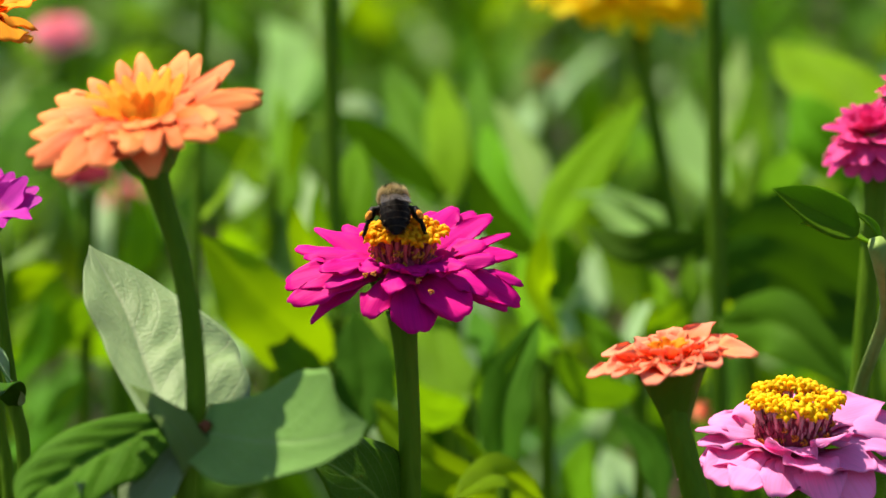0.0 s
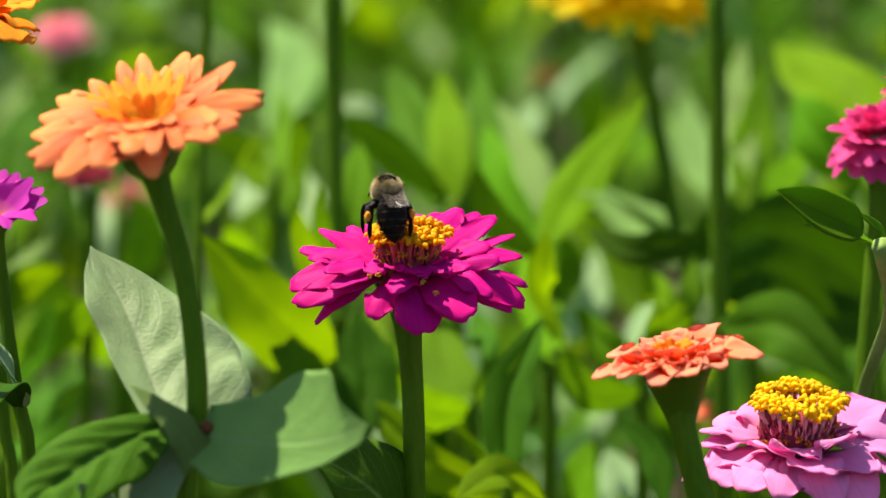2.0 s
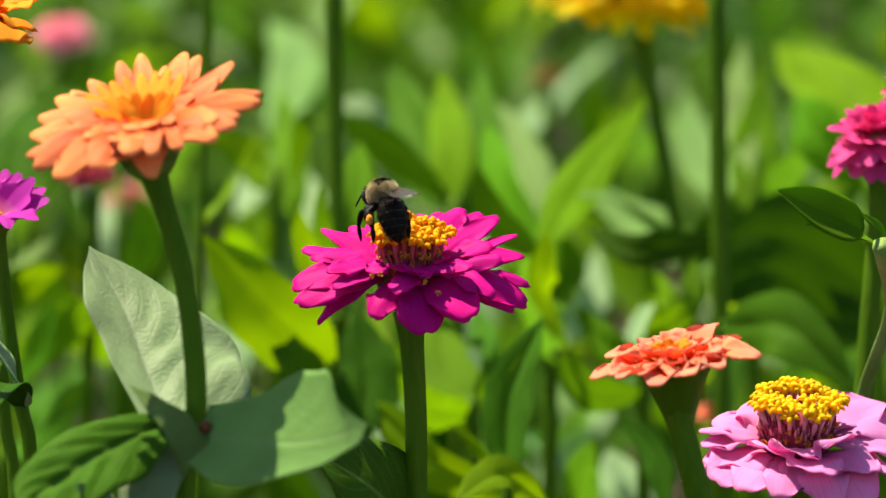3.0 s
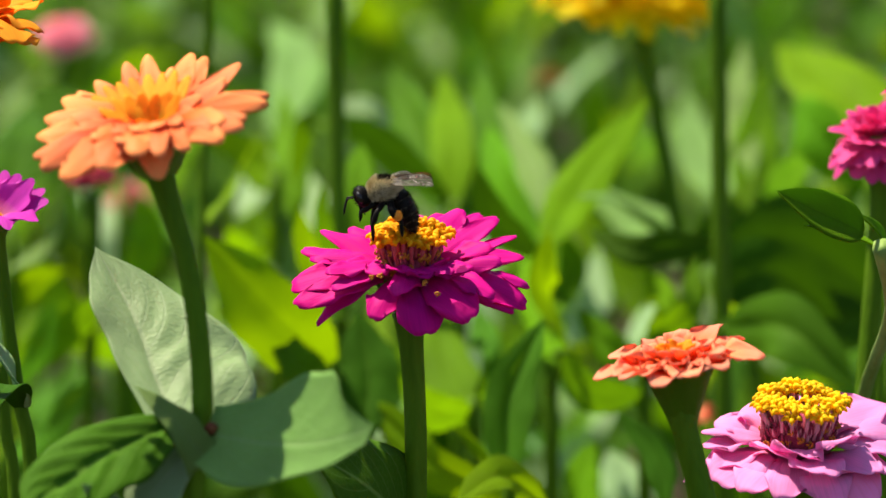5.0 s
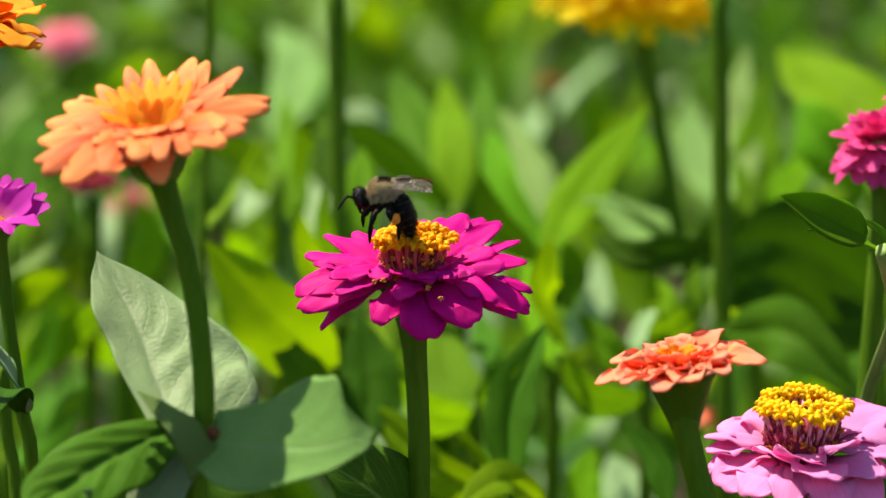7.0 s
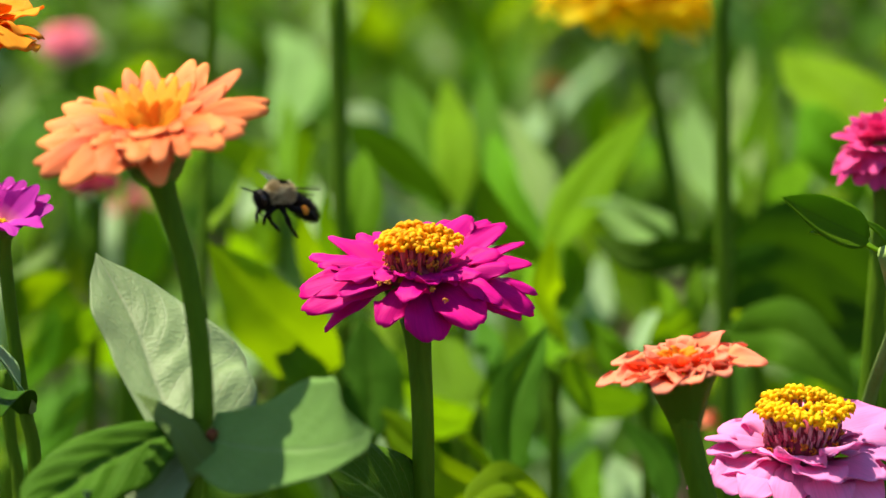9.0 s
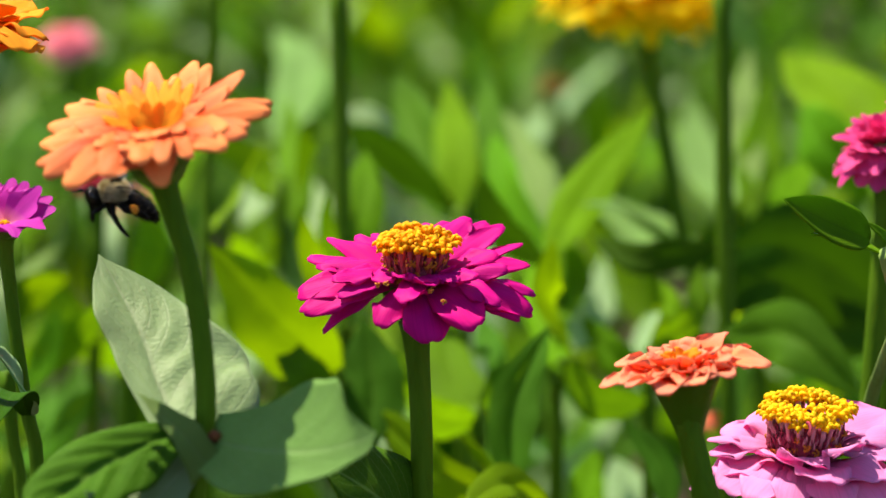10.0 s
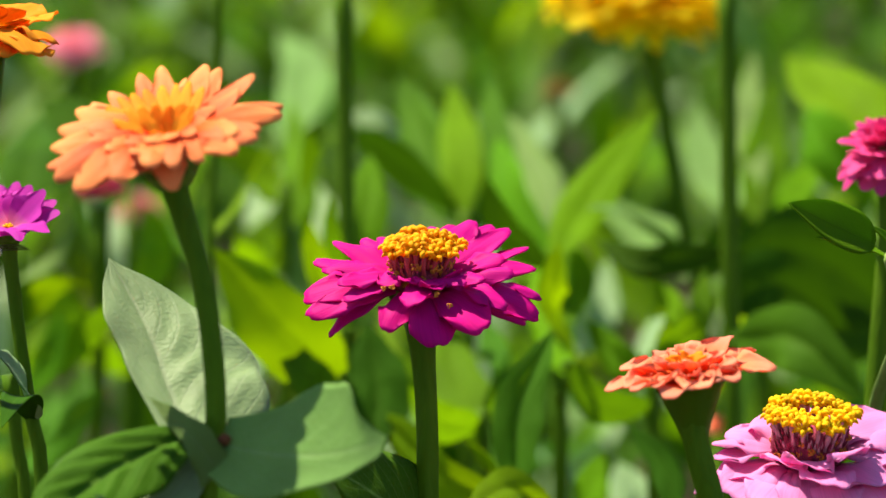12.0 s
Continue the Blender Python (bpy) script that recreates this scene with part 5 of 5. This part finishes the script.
def scatter_bed():
    rng = np.random.default_rng(5)
    kinds = [bed_plant(200 + i) for i in range(6)]
    spots = []
    for i in range(400):
        y = 0.55 + 5.5 * (i / 400) ** 1.6
        half = 0.25 + 0.16 * (y + 0.9)
        spots.append((rng.uniform(-half, half), y, rng.uniform(0.38, 0.56)))
    # a nearer row, taller
    near_row = [(-0.24 + 0.042 * i + rng.uniform(-0.02, 0.02), 0.46 + rng.uniform(-0.06, 0.14), rng.uniform(0.48, 0.55)) for i in range(12)]
    spots = near_row + spots
    # the flanks of the bed
    edge = np.random.default_rng(6)
    for i in range(60):
        y = 0.5 + 2.1 * edge.random()
        half = 0.25 + 0.16 * (y + 0.9)
        side = 1 if i % 2 else -1
        spots.append((side * edge.uniform(half + 0.04, 0.88), y, edge.uniform(0.45, 0.65)))
    kept = []
    for x, y, h in spots:
        if y < 4.6 and all((x - a) ** 2 + (y - b) ** 2 > 0.13 ** 2 for a, b, _ in kept):
            kept.append((x, y, h))
    for i, (x, y, h) in enumerate(kept):
        k = kinds[i % 6]
        m = pose(x, y, 0, 0, 0, rng.uniform(0, 360))
        if i < 6:
            k.matrix_basis = m
            k.scale = (h, h, h)
        else:
            c = copy_thing(k, m)
            c.scale = (h, h, h)


scatter_bed()
# ---- bee ----
def pile(points, length, width, rng, drag):
    """Fine hairs that stand out from a body; drag bends them one way."""
    v, f = [], []
    for p, nrm in points:
        d = unit(np.array(nrm) + rng.normal(0, 0.28, 3) + np.array(drag))
        side = unit(np.cross(d, rng.normal(0, 1, 3))) * width
        l = length * rng.uniform(0.6, 1.25)
        p = np.array(p)
        o = len(v)
        v += [p - side, p + side, p + d * l * 0.6 + side * 0.6 + np.array(drag) * l * 0.1, p + d * l + np.array(drag) * l * 0.3, p + d * l * 0.6 - side * 0.6]
        f += [(o, o + 1, o + 2, o + 4), (o + 4, o + 2, o + 3)]
    return v, f


def on_blob(rx, ry, rz, n, rng, keep=None):
    out = []
    while len(out) < n:
        d = unit(rng.normal(0, 1, 3))
        if keep is None or keep(d):
            out.append((d * (rx, ry, rz) * 0.97, unit(d / (rx, ry, rz))))
    return out


def leg_mesh(pts, radii, claw=True):
    sp = Soup()
    path = []
    for a, b in zip(pts, pts[1:]):
        for k in range(4):
            path.append(np.array(a) + (np.array(b) - np.array(a)) * k / 4)
    path.append(np.array(pts[-1]))
    rr = []
    for i in range(len(pts) - 1):
        for k in range(4):
            s = k / 4
            rr.append(1.3 * radii[i] * (0.75 + 0.45 * math.sin(math.pi * min(1, s + 0.15))))
    rr.append(radii[-1] * 0.6)
    v, f = tube(path, rr, 8)
    sp.add(mm(v), f)
    rng = np.random.default_rng(4)
    hair = []
    for i in range(len(path) - 1):
        for k in range(16):
            d = unit(rng.normal(0, 1, 3))
            hair.append((path[i] + d * rr[i] * 0.9, d))
    v, f = pile(hair, 0.45, 0.03, rng, (0, 0, -0.3))
    sp.add(mm(v), f)
    return sp.mesh("leg", CUTICLE)


def wing_shape(length, width, sweep):
    v, f, uv = [], [], []
    n, c = 14, 6
    for i in range(n + 1):
        s = i / n
        w = width * (0.18 + 0.82 * math.sin(math.pi * min(1, 0.06 + 0.62 * s)) ** 1.2) * math.sqrt(max(0.0, 1 - max(0, (s - 0.72) / 0.28) ** 2.2))
        for j in range(c + 1):
            u = j / c
            v.append((length * s, -w * u * sweep + 0.25 * math.sin(s * 3) * sweep, 0.22 * math.sin(u * 9 + s * 3) * 0.5 - 0.5 * s * s))
            uv.append((s, u))
    for i in range(n):
        for j in range(c):
            f.append((i * (c + 1) + j, (i + 1) * (c + 1) + j, (i + 1) * (c + 1) + j + 1, i * (c + 1) + j + 1))
    return mm(v), f, uv


def build_bee():
    rng = np.random.default_rng(21)
    bee = tagged(new("bumblebee"), "black bumblebee with cream furry thorax and orange pollen loads", "insect")
    bee.empty_display_size = 0.01
    v, f = blob(3.9, 3.4, 3.5, lump=0.04)
    thorax = part("thorax", mesh_from("thorax", mm(v), f, None, [PILE_UNDER]), bee)
    crown = lambda d: d[2] > 0.5 and abs(d[1]) < 0.62 and -0.55 < d[0] < 0.35
    pale = lambda d: not crown(d) and d[2] > -0.5
    v, f = pile(on_blob(3.9, 3.4, 3.5, 9000, rng, pale), 1.1, 0.035, rng, (-0.6, 0, 0))
    part("fur", mesh_from("fur", mm(v), f, None, [PILE_PALE]), thorax, "cream fur")
    v, f = pile(on_blob(3.9, 3.4, 3.5, 2600, rng, lambda d: d[2] < -0.45 or crown(d)), 0.8, 0.045, rng, (-0.35, 0, 0))
    part("fur", mesh_from("fur", mm(v), f, None, [PILE_BLACK]), thorax, "black fur")
    # head
    v, f = blob(2.1, 2.6, 2.9)
    head = part("head", mesh_from("head", mm(v), f, None, [CUTICLE]), bee, "", pose(5.3 * MM, 0, -1.0 * MM, 0, 22, 0))
    v, f = pile(on_blob(2.1, 2.6, 2.9, 520, rng, lambda d: abs(d[1]) < 0.75), 0.8, 0.04, rng, (-0.1, 0, 0))
    part("fur", mesh_from("fur", mm(v), f, None, [PILE_BLACK]), head, "black fur")
    feelers = []
    for s in (1, -1):
        v, f = blob(1.0, 0.75, 1.75, 10, 14)
        part("eye", mesh_from("eye", mm(v), f, None, [EYE_GLOSS]), head, "glossy black eye", pose(0.35 * MM, 1.9 * s * MM, 0.35 * MM, 0, 0, 12 * s))
        path = smooth_path([(0, 0, 0), (1.1, 0.3 * s, 1.0), (1.6, 0.4 * s, 1.1), (2.9, 0.8 * s, 0.5), (4.8, 1.3 * s, -0.5)], 12)
        v, f = tube(path, [0.19] * 4 + [0.24] * 8 + [0.16], 7)
        feelers.append((part("antenna", mesh_from("antenna", mm(v), f, None, [CUTICLE]), head), s))
    v, f = tube(smooth_path([(1.4, 0, -1.6), (1.9, 0, -2.8), (1.6, 0, -4.2)], 6), [0.7, 0.6, 0.5, 0.35, 0.25, 0.2, 0.15], 8)
    part("mouthparts", mesh_from("mouthparts", mm(v), f, None, [CUTICLE]), head)
    # abdomen, hinged behind the thorax, its rings overlapping
    prof, n = [], 34
    for i in range(n + 1):
        s = i / n
        r = 4.05 * math.sin(math.pi * min(1.0, 0.2 + 0.8 * s) ** 1.05) ** 0.72 if s < 1 else 0.15
        prof.append((max(0.15, r * (1 - 0.035 * ((s * 6) % 1.0))), s * 11.6))
    v, f = lathe(prof, 24)
    v = [(-z, y * 0.94, x * 0.66) for x, y, z in v]
    abdomen = part("abdomen", mesh_from("abdomen", mm(v), [q[::-1] for q in f], None, [ABDOMEN_SHELL]), bee)
    hair = []
    for k in range(700):
        a = rng.uniform(0, 2 * math.pi)
        r, z = prof[(5, 11, 17, 22, 28)[k % 5]]
        hair.append(((-z, 0.96 * r * math.sin(a), 0.68 * r * math.cos(a)), (-0.6, math.sin(a), math.cos(a))))
    v, f = pile(hair, 0.5, 0.03, rng, (-1.2, 0, 0))
    part("fringe", mesh_from("fringe", mm(v), f, None, [FRINGE]), abdomen, "thin brown hair fringes")
    hair = []
    for k in range(1500):
        i = rng.integers(2, n - 2)
        a = rng.uniform(0, 2 * math.pi)
        r, z = prof[i]
        hair.append(((-z, 0.94 * r * math.sin(a), 0.66 * r * math.cos(a)), (0, math.sin(a), math.cos(a))))
    v, f = pile(hair, 0.8, 0.04, rng, (-0.8, 0, 0))
    part("fur", mesh_from("fur", mm(v), f, None, [PILE_BLACK]), abdomen, "short black fur")
    legs = (((2.4, 1.8, -2.9), (4.2, 2.6, -3.6), (6.0, 2.2, -4.4), (6.6, 1.8, -7.0)), ((0.6, 2.3, -3.0), (2.2, 5.0, -4.2), (3.8, 5.2, -7.6), (4.2, 4.6, -11.6)),
            ((-1.4, 2.4, -2.8), (-1.2, 4.9, -3.9), (-3.3, 5.0, -7.8), (-3.0, 4.8, -11.4)))
    bee_legs = []
    for s in (1, -1):
        for i, pts in enumerate(legs):
            hip = (pts[0][0], pts[0][1] * s, pts[0][2])
            pts = [(x - hip[0], y * s - hip[1], z - hip[2]) for x, y, z in pts]
            leg = part("leg", leg_mesh(pts, ((0.5, 0.46, 0.3, 0.2), (0.55, 0.5, 0.34, 0.2), (0.62, 0.75, 0.4, 0.22))[i]), bee)
            bee_legs.append((leg, hip, i, s))
            if i == 2:
                v, f = blob(1.15, 0.85, 1.4, 12, 16, 0.15, 3 * s)
                part("pollen_load", mesh_from("pollen_load", mm(v), f, None, [POLLEN]), leg, "packed orange pollen", pose((-2.7 - hip[0]) * MM, (5.4 * s - hip[1]) * MM, (-5.9 - hip[2]) * MM, 0, -15, 0))
    wings = []
    for s in (1, -1):
        v, f, uv = wing_shape(13.0, 4.3, -s)
        v2, f2, uv2 = wing_shape(8.5, 3.0, -s)
        wing = part("wing", mesh_from("wing", v, f, uv, [WING]), bee, "smoky transparent wing")
        part("hind_wing", mesh_from("hind_wing", v2, f2, uv2, [WING]), wing, "", pose(-0.4 * MM, 0.9 * s * MM, -0.5 * MM, 0, 3, 24 * s))
        wings.append((wing, s))
    return bee, abdomen, wings, bee_legs, feelers


BEE, ABDOMEN, WINGS, BEE_LEGS, BEE_FEELERS = build_bee()


# ---- what moves ----
def lean(thing, rows):
    """A plant sways as a whole about its foot."""
    walk(thing, [(t, pose(*thing.location, 0, a, 0)) for t, a in rows])


def wing_pose(s, rz, ry, rx=0):
    return pose(0.2 * MM, 2.6 * s * MM, 1.7 * MM, rx * s, ry, rz * s)


def motions():
    lean(FUCHSIA_PLANT, [(0, 0.000), (0.5, 0.044), (1, 0.063), (1.5, 0.057), (2, 0.044), (2.5, 0.049), (3, 0.071), (5, 0.038), (5.5, 0.029), (6, 0.038), (6.5, 0.068), (7, 0.082), (9, 0.131), (9.5, 0.115), (10, 0.071), (10.5, 0.049), (11, 0.071), (11.5, 0.087), (12, 0.098)])
    lean(ORANGE_PLANT, [(0, 0.000), (0.5, 0.010), (1, 0.008), (1.5, -0.008), (2, -0.020), (2.5, -0.030), (3, -0.055), (5, 0.035), (5.5, 0.057), (6, 0.070), (6.5, 0.062), (7, 0.045), (9, -0.010), (9.5, -0.005), (10, 0.015), (10.5, 0.065), (11, 0.094), (11.5, 0.114), (12, 0.114)])
    lean(PINK_PLANT, [(0, 0.000), (0.5, 0.035), (1, 0.055), (1.5, 0.048), (2, 0.035), (2.5, 0.023), (3, 0.006), (5, 0.029), (5.5, 0.054), (6, 0.075), (6.5, 0.072), (7, 0.063), (9, 0.035), (9.5, 0.052), (10, 0.063), (10.5, 0.075), (11, 0.075), (11.5, 0.069), (12, 0.063)])
    lean(SALMON_PLANT, [(0, 0.000), (0.5, 0.043), (1, 0.073), (1.5, 0.067), (2, 0.054), (2.5, 0.032), (3, 0.005), (5, 0.049), (5.5, 0.094), (6, 0.108), (6.5, 0.088), (7, 0.059), (9, 0.043), (9.5, 0.070), (10, 0.081), (10.5, 0.102), (11, 0.102), (11.5, 0.092), (12, 0.092)])
    lean(PURPLE_PLANT, [(0, 0.000), (0.5, -0.011), (1, 0.020), (1.5, 0.036), (2, 0.056), (2.5, 0.078), (3, 0.072), (5, 0.039), (5.5, 0.041), (6, 0.039), (6.5, 0.058), (7, 0.050), (9, 0.078), (9.5, 0.072), (10, 0.095), (10.5, 0.095), (11, 0.095), (11.5, 0.089), (12, 0.083)])
    lean(SHOOT, [(0, 0.000), (0.5, 0.032), (1, 0.030), (1.5, 0.045), (2, 0.032), (2.5, 0.032), (3, 0.027), (5, 0.005), (5.5, 0.018), (6, 0.016), (6.5, 0.024), (7, 0.038), (9, 0.043), (9.5, 0.048), (10, 0.038), (10.5, 0.027), (11, 0.005), (11.5, 0.021), (12, 0.048)])
    lean(ROSE_PLANT, [(0, 0.000), (0.5, 0.024), (1, 0.033), (1.5, 0.038), (2, 0.047), (2.5, 0.035), (3, 0.030), (5, 0.030), (5.5, 0.032), (6, 0.030), (6.5, 0.026), (7, 0.041), (9, 0.035), (9.5, 0.024), (10, 0.030), (10.5, 0.030), (11, 0.041), (11.5, 0.035), (12, 0.030)])
    lean(ROSE_UPPER_PLANT, [(0, 0.000), (0.5, 0.022), (1, 0.031), (1.5, 0.035), (2, 0.044), (2.5, 0.033), (3, 0.028), (5, 0.028), (5.5, 0.030), (6, 0.028), (6.5, 0.024), (7, 0.039), (9, 0.033), (9.5, 0.022), (10, 0.028), (10.5, 0.028), (11, 0.039), (11.5, 0.033), (12, 0.028)])
    lean(GOLD_PLANT, [(0, 0.000), (0.5, 0.020), (1, 0.038), (1.5, 0.032), (2, 0.010), (2.5, -0.020), (3, -0.055), (5, 0.035), (5.5, 0.057), (6, 0.070), (6.5, 0.077), (7, 0.055), (9, -0.010), (9.5, 0.005), (10, 0.045), (10.5, 0.085), (11, 0.115), (11.5, 0.131), (12, 0.136)])
    # the bee: on the disc, turning, then off to the purple bloom
    flight = [
        (0, pose(*(-0.01238, -0.00411, 0.76355), 0, 26, 95)),
        (0.9, pose(*(-0.01209, -0.00407, 0.76374), 0, 26, 98)),
        (1.2, pose(*(-0.01256, -0.00496, 0.76439), 0, 18, 100)),
        (1.5, pose(*(-0.01313, -0.01012, 0.76679), 0, 0, 101)),
        (2.1, pose(*(-0.01457, -0.01102, 0.76737), 0, 0, 107)),
        (2.5, pose(*(-0.01524, -0.01111, 0.76696), 0, 5, 113)),
        (3.2, pose(*(-0.01576, -0.01119, 0.76658), 0, 8, 122)),
        (4.8, pose(*(-0.01627, -0.01109, 0.76707), 0, 14, 178)),
        (5.0, pose(*(-0.01573, -0.01093, 0.76778), 0, 8, 182)),
        (5.2, pose(*(-0.01508, -0.01074, 0.76867), 0, 2, 183)),
        (5.5, pose(*(-0.01445, -0.01063, 0.76918), 0, 0, 183)),
        (6.0, pose(*(-0.01461, -0.01065, 0.76911), 0, 0, 182)),
        (6.5, pose(*(-0.01480, -0.01069, 0.76890), 0, 0, 182)),
        (6.9, pose(*(-0.01585, -0.01077, 0.76855), 0, 4, 180)),
        (7.2, pose(*(-0.01620, -0.01092, 0.76783), 0, 6, 178)),
        (8.3, pose(*(-0.01661, -0.01087, 0.76807), 0, 6, 178)),
        (8.55, pose(*(-0.02395, 0.02278, 0.76207), 0, 0, 190)),
        (8.8, pose(*(-0.03705, 0.04220, 0.75726), 0, 0, 204)),
        (9.1, pose(*(-0.04951, 0.06198, 0.75406), 0, -2, 216)),
        (9.3, pose(*(-0.05832, 0.06210, 0.75462), 0, -2, 216)),
        (9.5, pose(*(-0.06578, 0.06209, 0.75459), 0, -2, 212)),
        (9.7, pose(*(-0.07546, 0.06206, 0.75447), 0, 0, 200)),
        (9.9, pose(*(-0.08545, 0.05232, 0.75673), 0, 0, 194)),
        (10.1, pose(*(-0.09253, 0.05226, 0.75646), 0, 0, 192)),
        (10.3, pose(*(-0.10050, 0.04196, 0.75612), 0, 0, 190)),
        (10.5, pose(*(-0.10583, 0.02153, 0.75626), 0, -6, 186)),
        (10.7, pose(*(-0.10914, 0.00111, 0.75645), 0, -14, 178)),
        (10.9, pose(*(-0.11108, 0.00038, 0.75306), 0, -24, 168)),
        (11.1, pose(*(-0.11273, -0.00005, 0.75106), 0, -28, 160)),
        (11.4, pose(*(-0.11512, -0.00021, 0.75036), 0, -30, 156)),
        (11.7, pose(*(-0.11727, -0.00016, 0.75060), 0, -30, 154)),
        (12.0, pose(*(-0.12087, -0.00018, 0.75047), 0, -30, 152)),
    ]
    walk(BEE, flight)
    hinge = lambda bend: pose(-3.4 * MM, 0, -0.9 * MM, 0, -bend, 0)
    walk(ABDOMEN, [(0, hinge(64)), (1.1, hinge(66)), (1.5, hinge(66)), (2.1, hinge(70)), (3.2, hinge(72)), (4.8, hinge(75)), (8.3, hinge(76)), (8.6, hinge(46)), (8.8, hinge(40)), (10.1, hinge(40)), (10.5, hinge(58)), (10.9, hinge(66)), (12.0, hinge(66))])
    # legs stand on the disc, hang back in flight; the fore legs groom the face
    for leg, hip, i, s in BEE_LEGS:
        at = lambda a, out=0: pose(hip[0] * MM, hip[1] * MM, hip[2] * MM, out * s, a, 0)
        away = (10, 48, 50)[i]
        spread = (0, 18, 22)[i]
        rows = [(0, at(-14, spread)), (1.1, at(-14, spread)), (1.5, at(0, spread * 0.3)), (3.2, at(0)), (4.9, at(0))]
        if i == 0:
            rows += [(5.2, at(-10, -8)), (5.5, at(0)), (5.8, at(-16, -10)), (6.1, at(-4)), (6.4, at(-22, -6)), (6.7, at(-2)), (7.0, at(14, 4)), (7.2, at(4))]
        rows += [(8.3, at(0)), (8.6, at(away)), (10.3, at(away)), (10.7, at(away * 0.4)), (12.0, at(away * 0.4))]
        walk(leg, rows)
    for feeler, s in BEE_FEELERS:
        at = lambda a: pose(1.7 * MM, 0.6 * s * MM, 0.9 * MM, 0, a, 0)
        walk(feeler, [(0, at(10)), (4.8, at(5)), (5.2, at(45)), (5.5, at(58)), (6.3, at(50)), (6.7, at(15)), (7.2, at(0)), (8.4, at(-20)), (8.8, at(-65)), (9.2, at(-70)),
                      (10.2, at(-30)), (10.4, at(0)), (12.0, at(0))])
    for wing, s in WINGS:
        rows = [(0, wing_pose(s, 174, 24, 12)), (1.2, wing_pose(s, 174, 24, 12)), (1.5, wing_pose(s, 178, 20, -8)), (2.1, wing_pose(s, 180, 12, -14)), (3.2, wing_pose(s, 174, 4, -16)), (4.8, wing_pose(s, 168, 0, 34)),
                (5.3, wing_pose(s, 168, 15, 34)), (6.4, wing_pose(s, 168, 15, 34)), (6.9, wing_pose(s, 166, 8, 34)), (8.3, wing_pose(s, 162, 0, 30))]
        for k in range(60):
            up = k % 2
            rows.append((8.35 + k / 30, wing_pose(s, 126 if up else 100, -66 if up else -12, -14)))
        rows += [(10.45, wing_pose(s, 158, 2, 50)), (10.9, wing_pose(s, 154, -28, 50)), (12.0, wing_pose(s, 154, -34, 50))]
        walk(wing, rows)


motions()
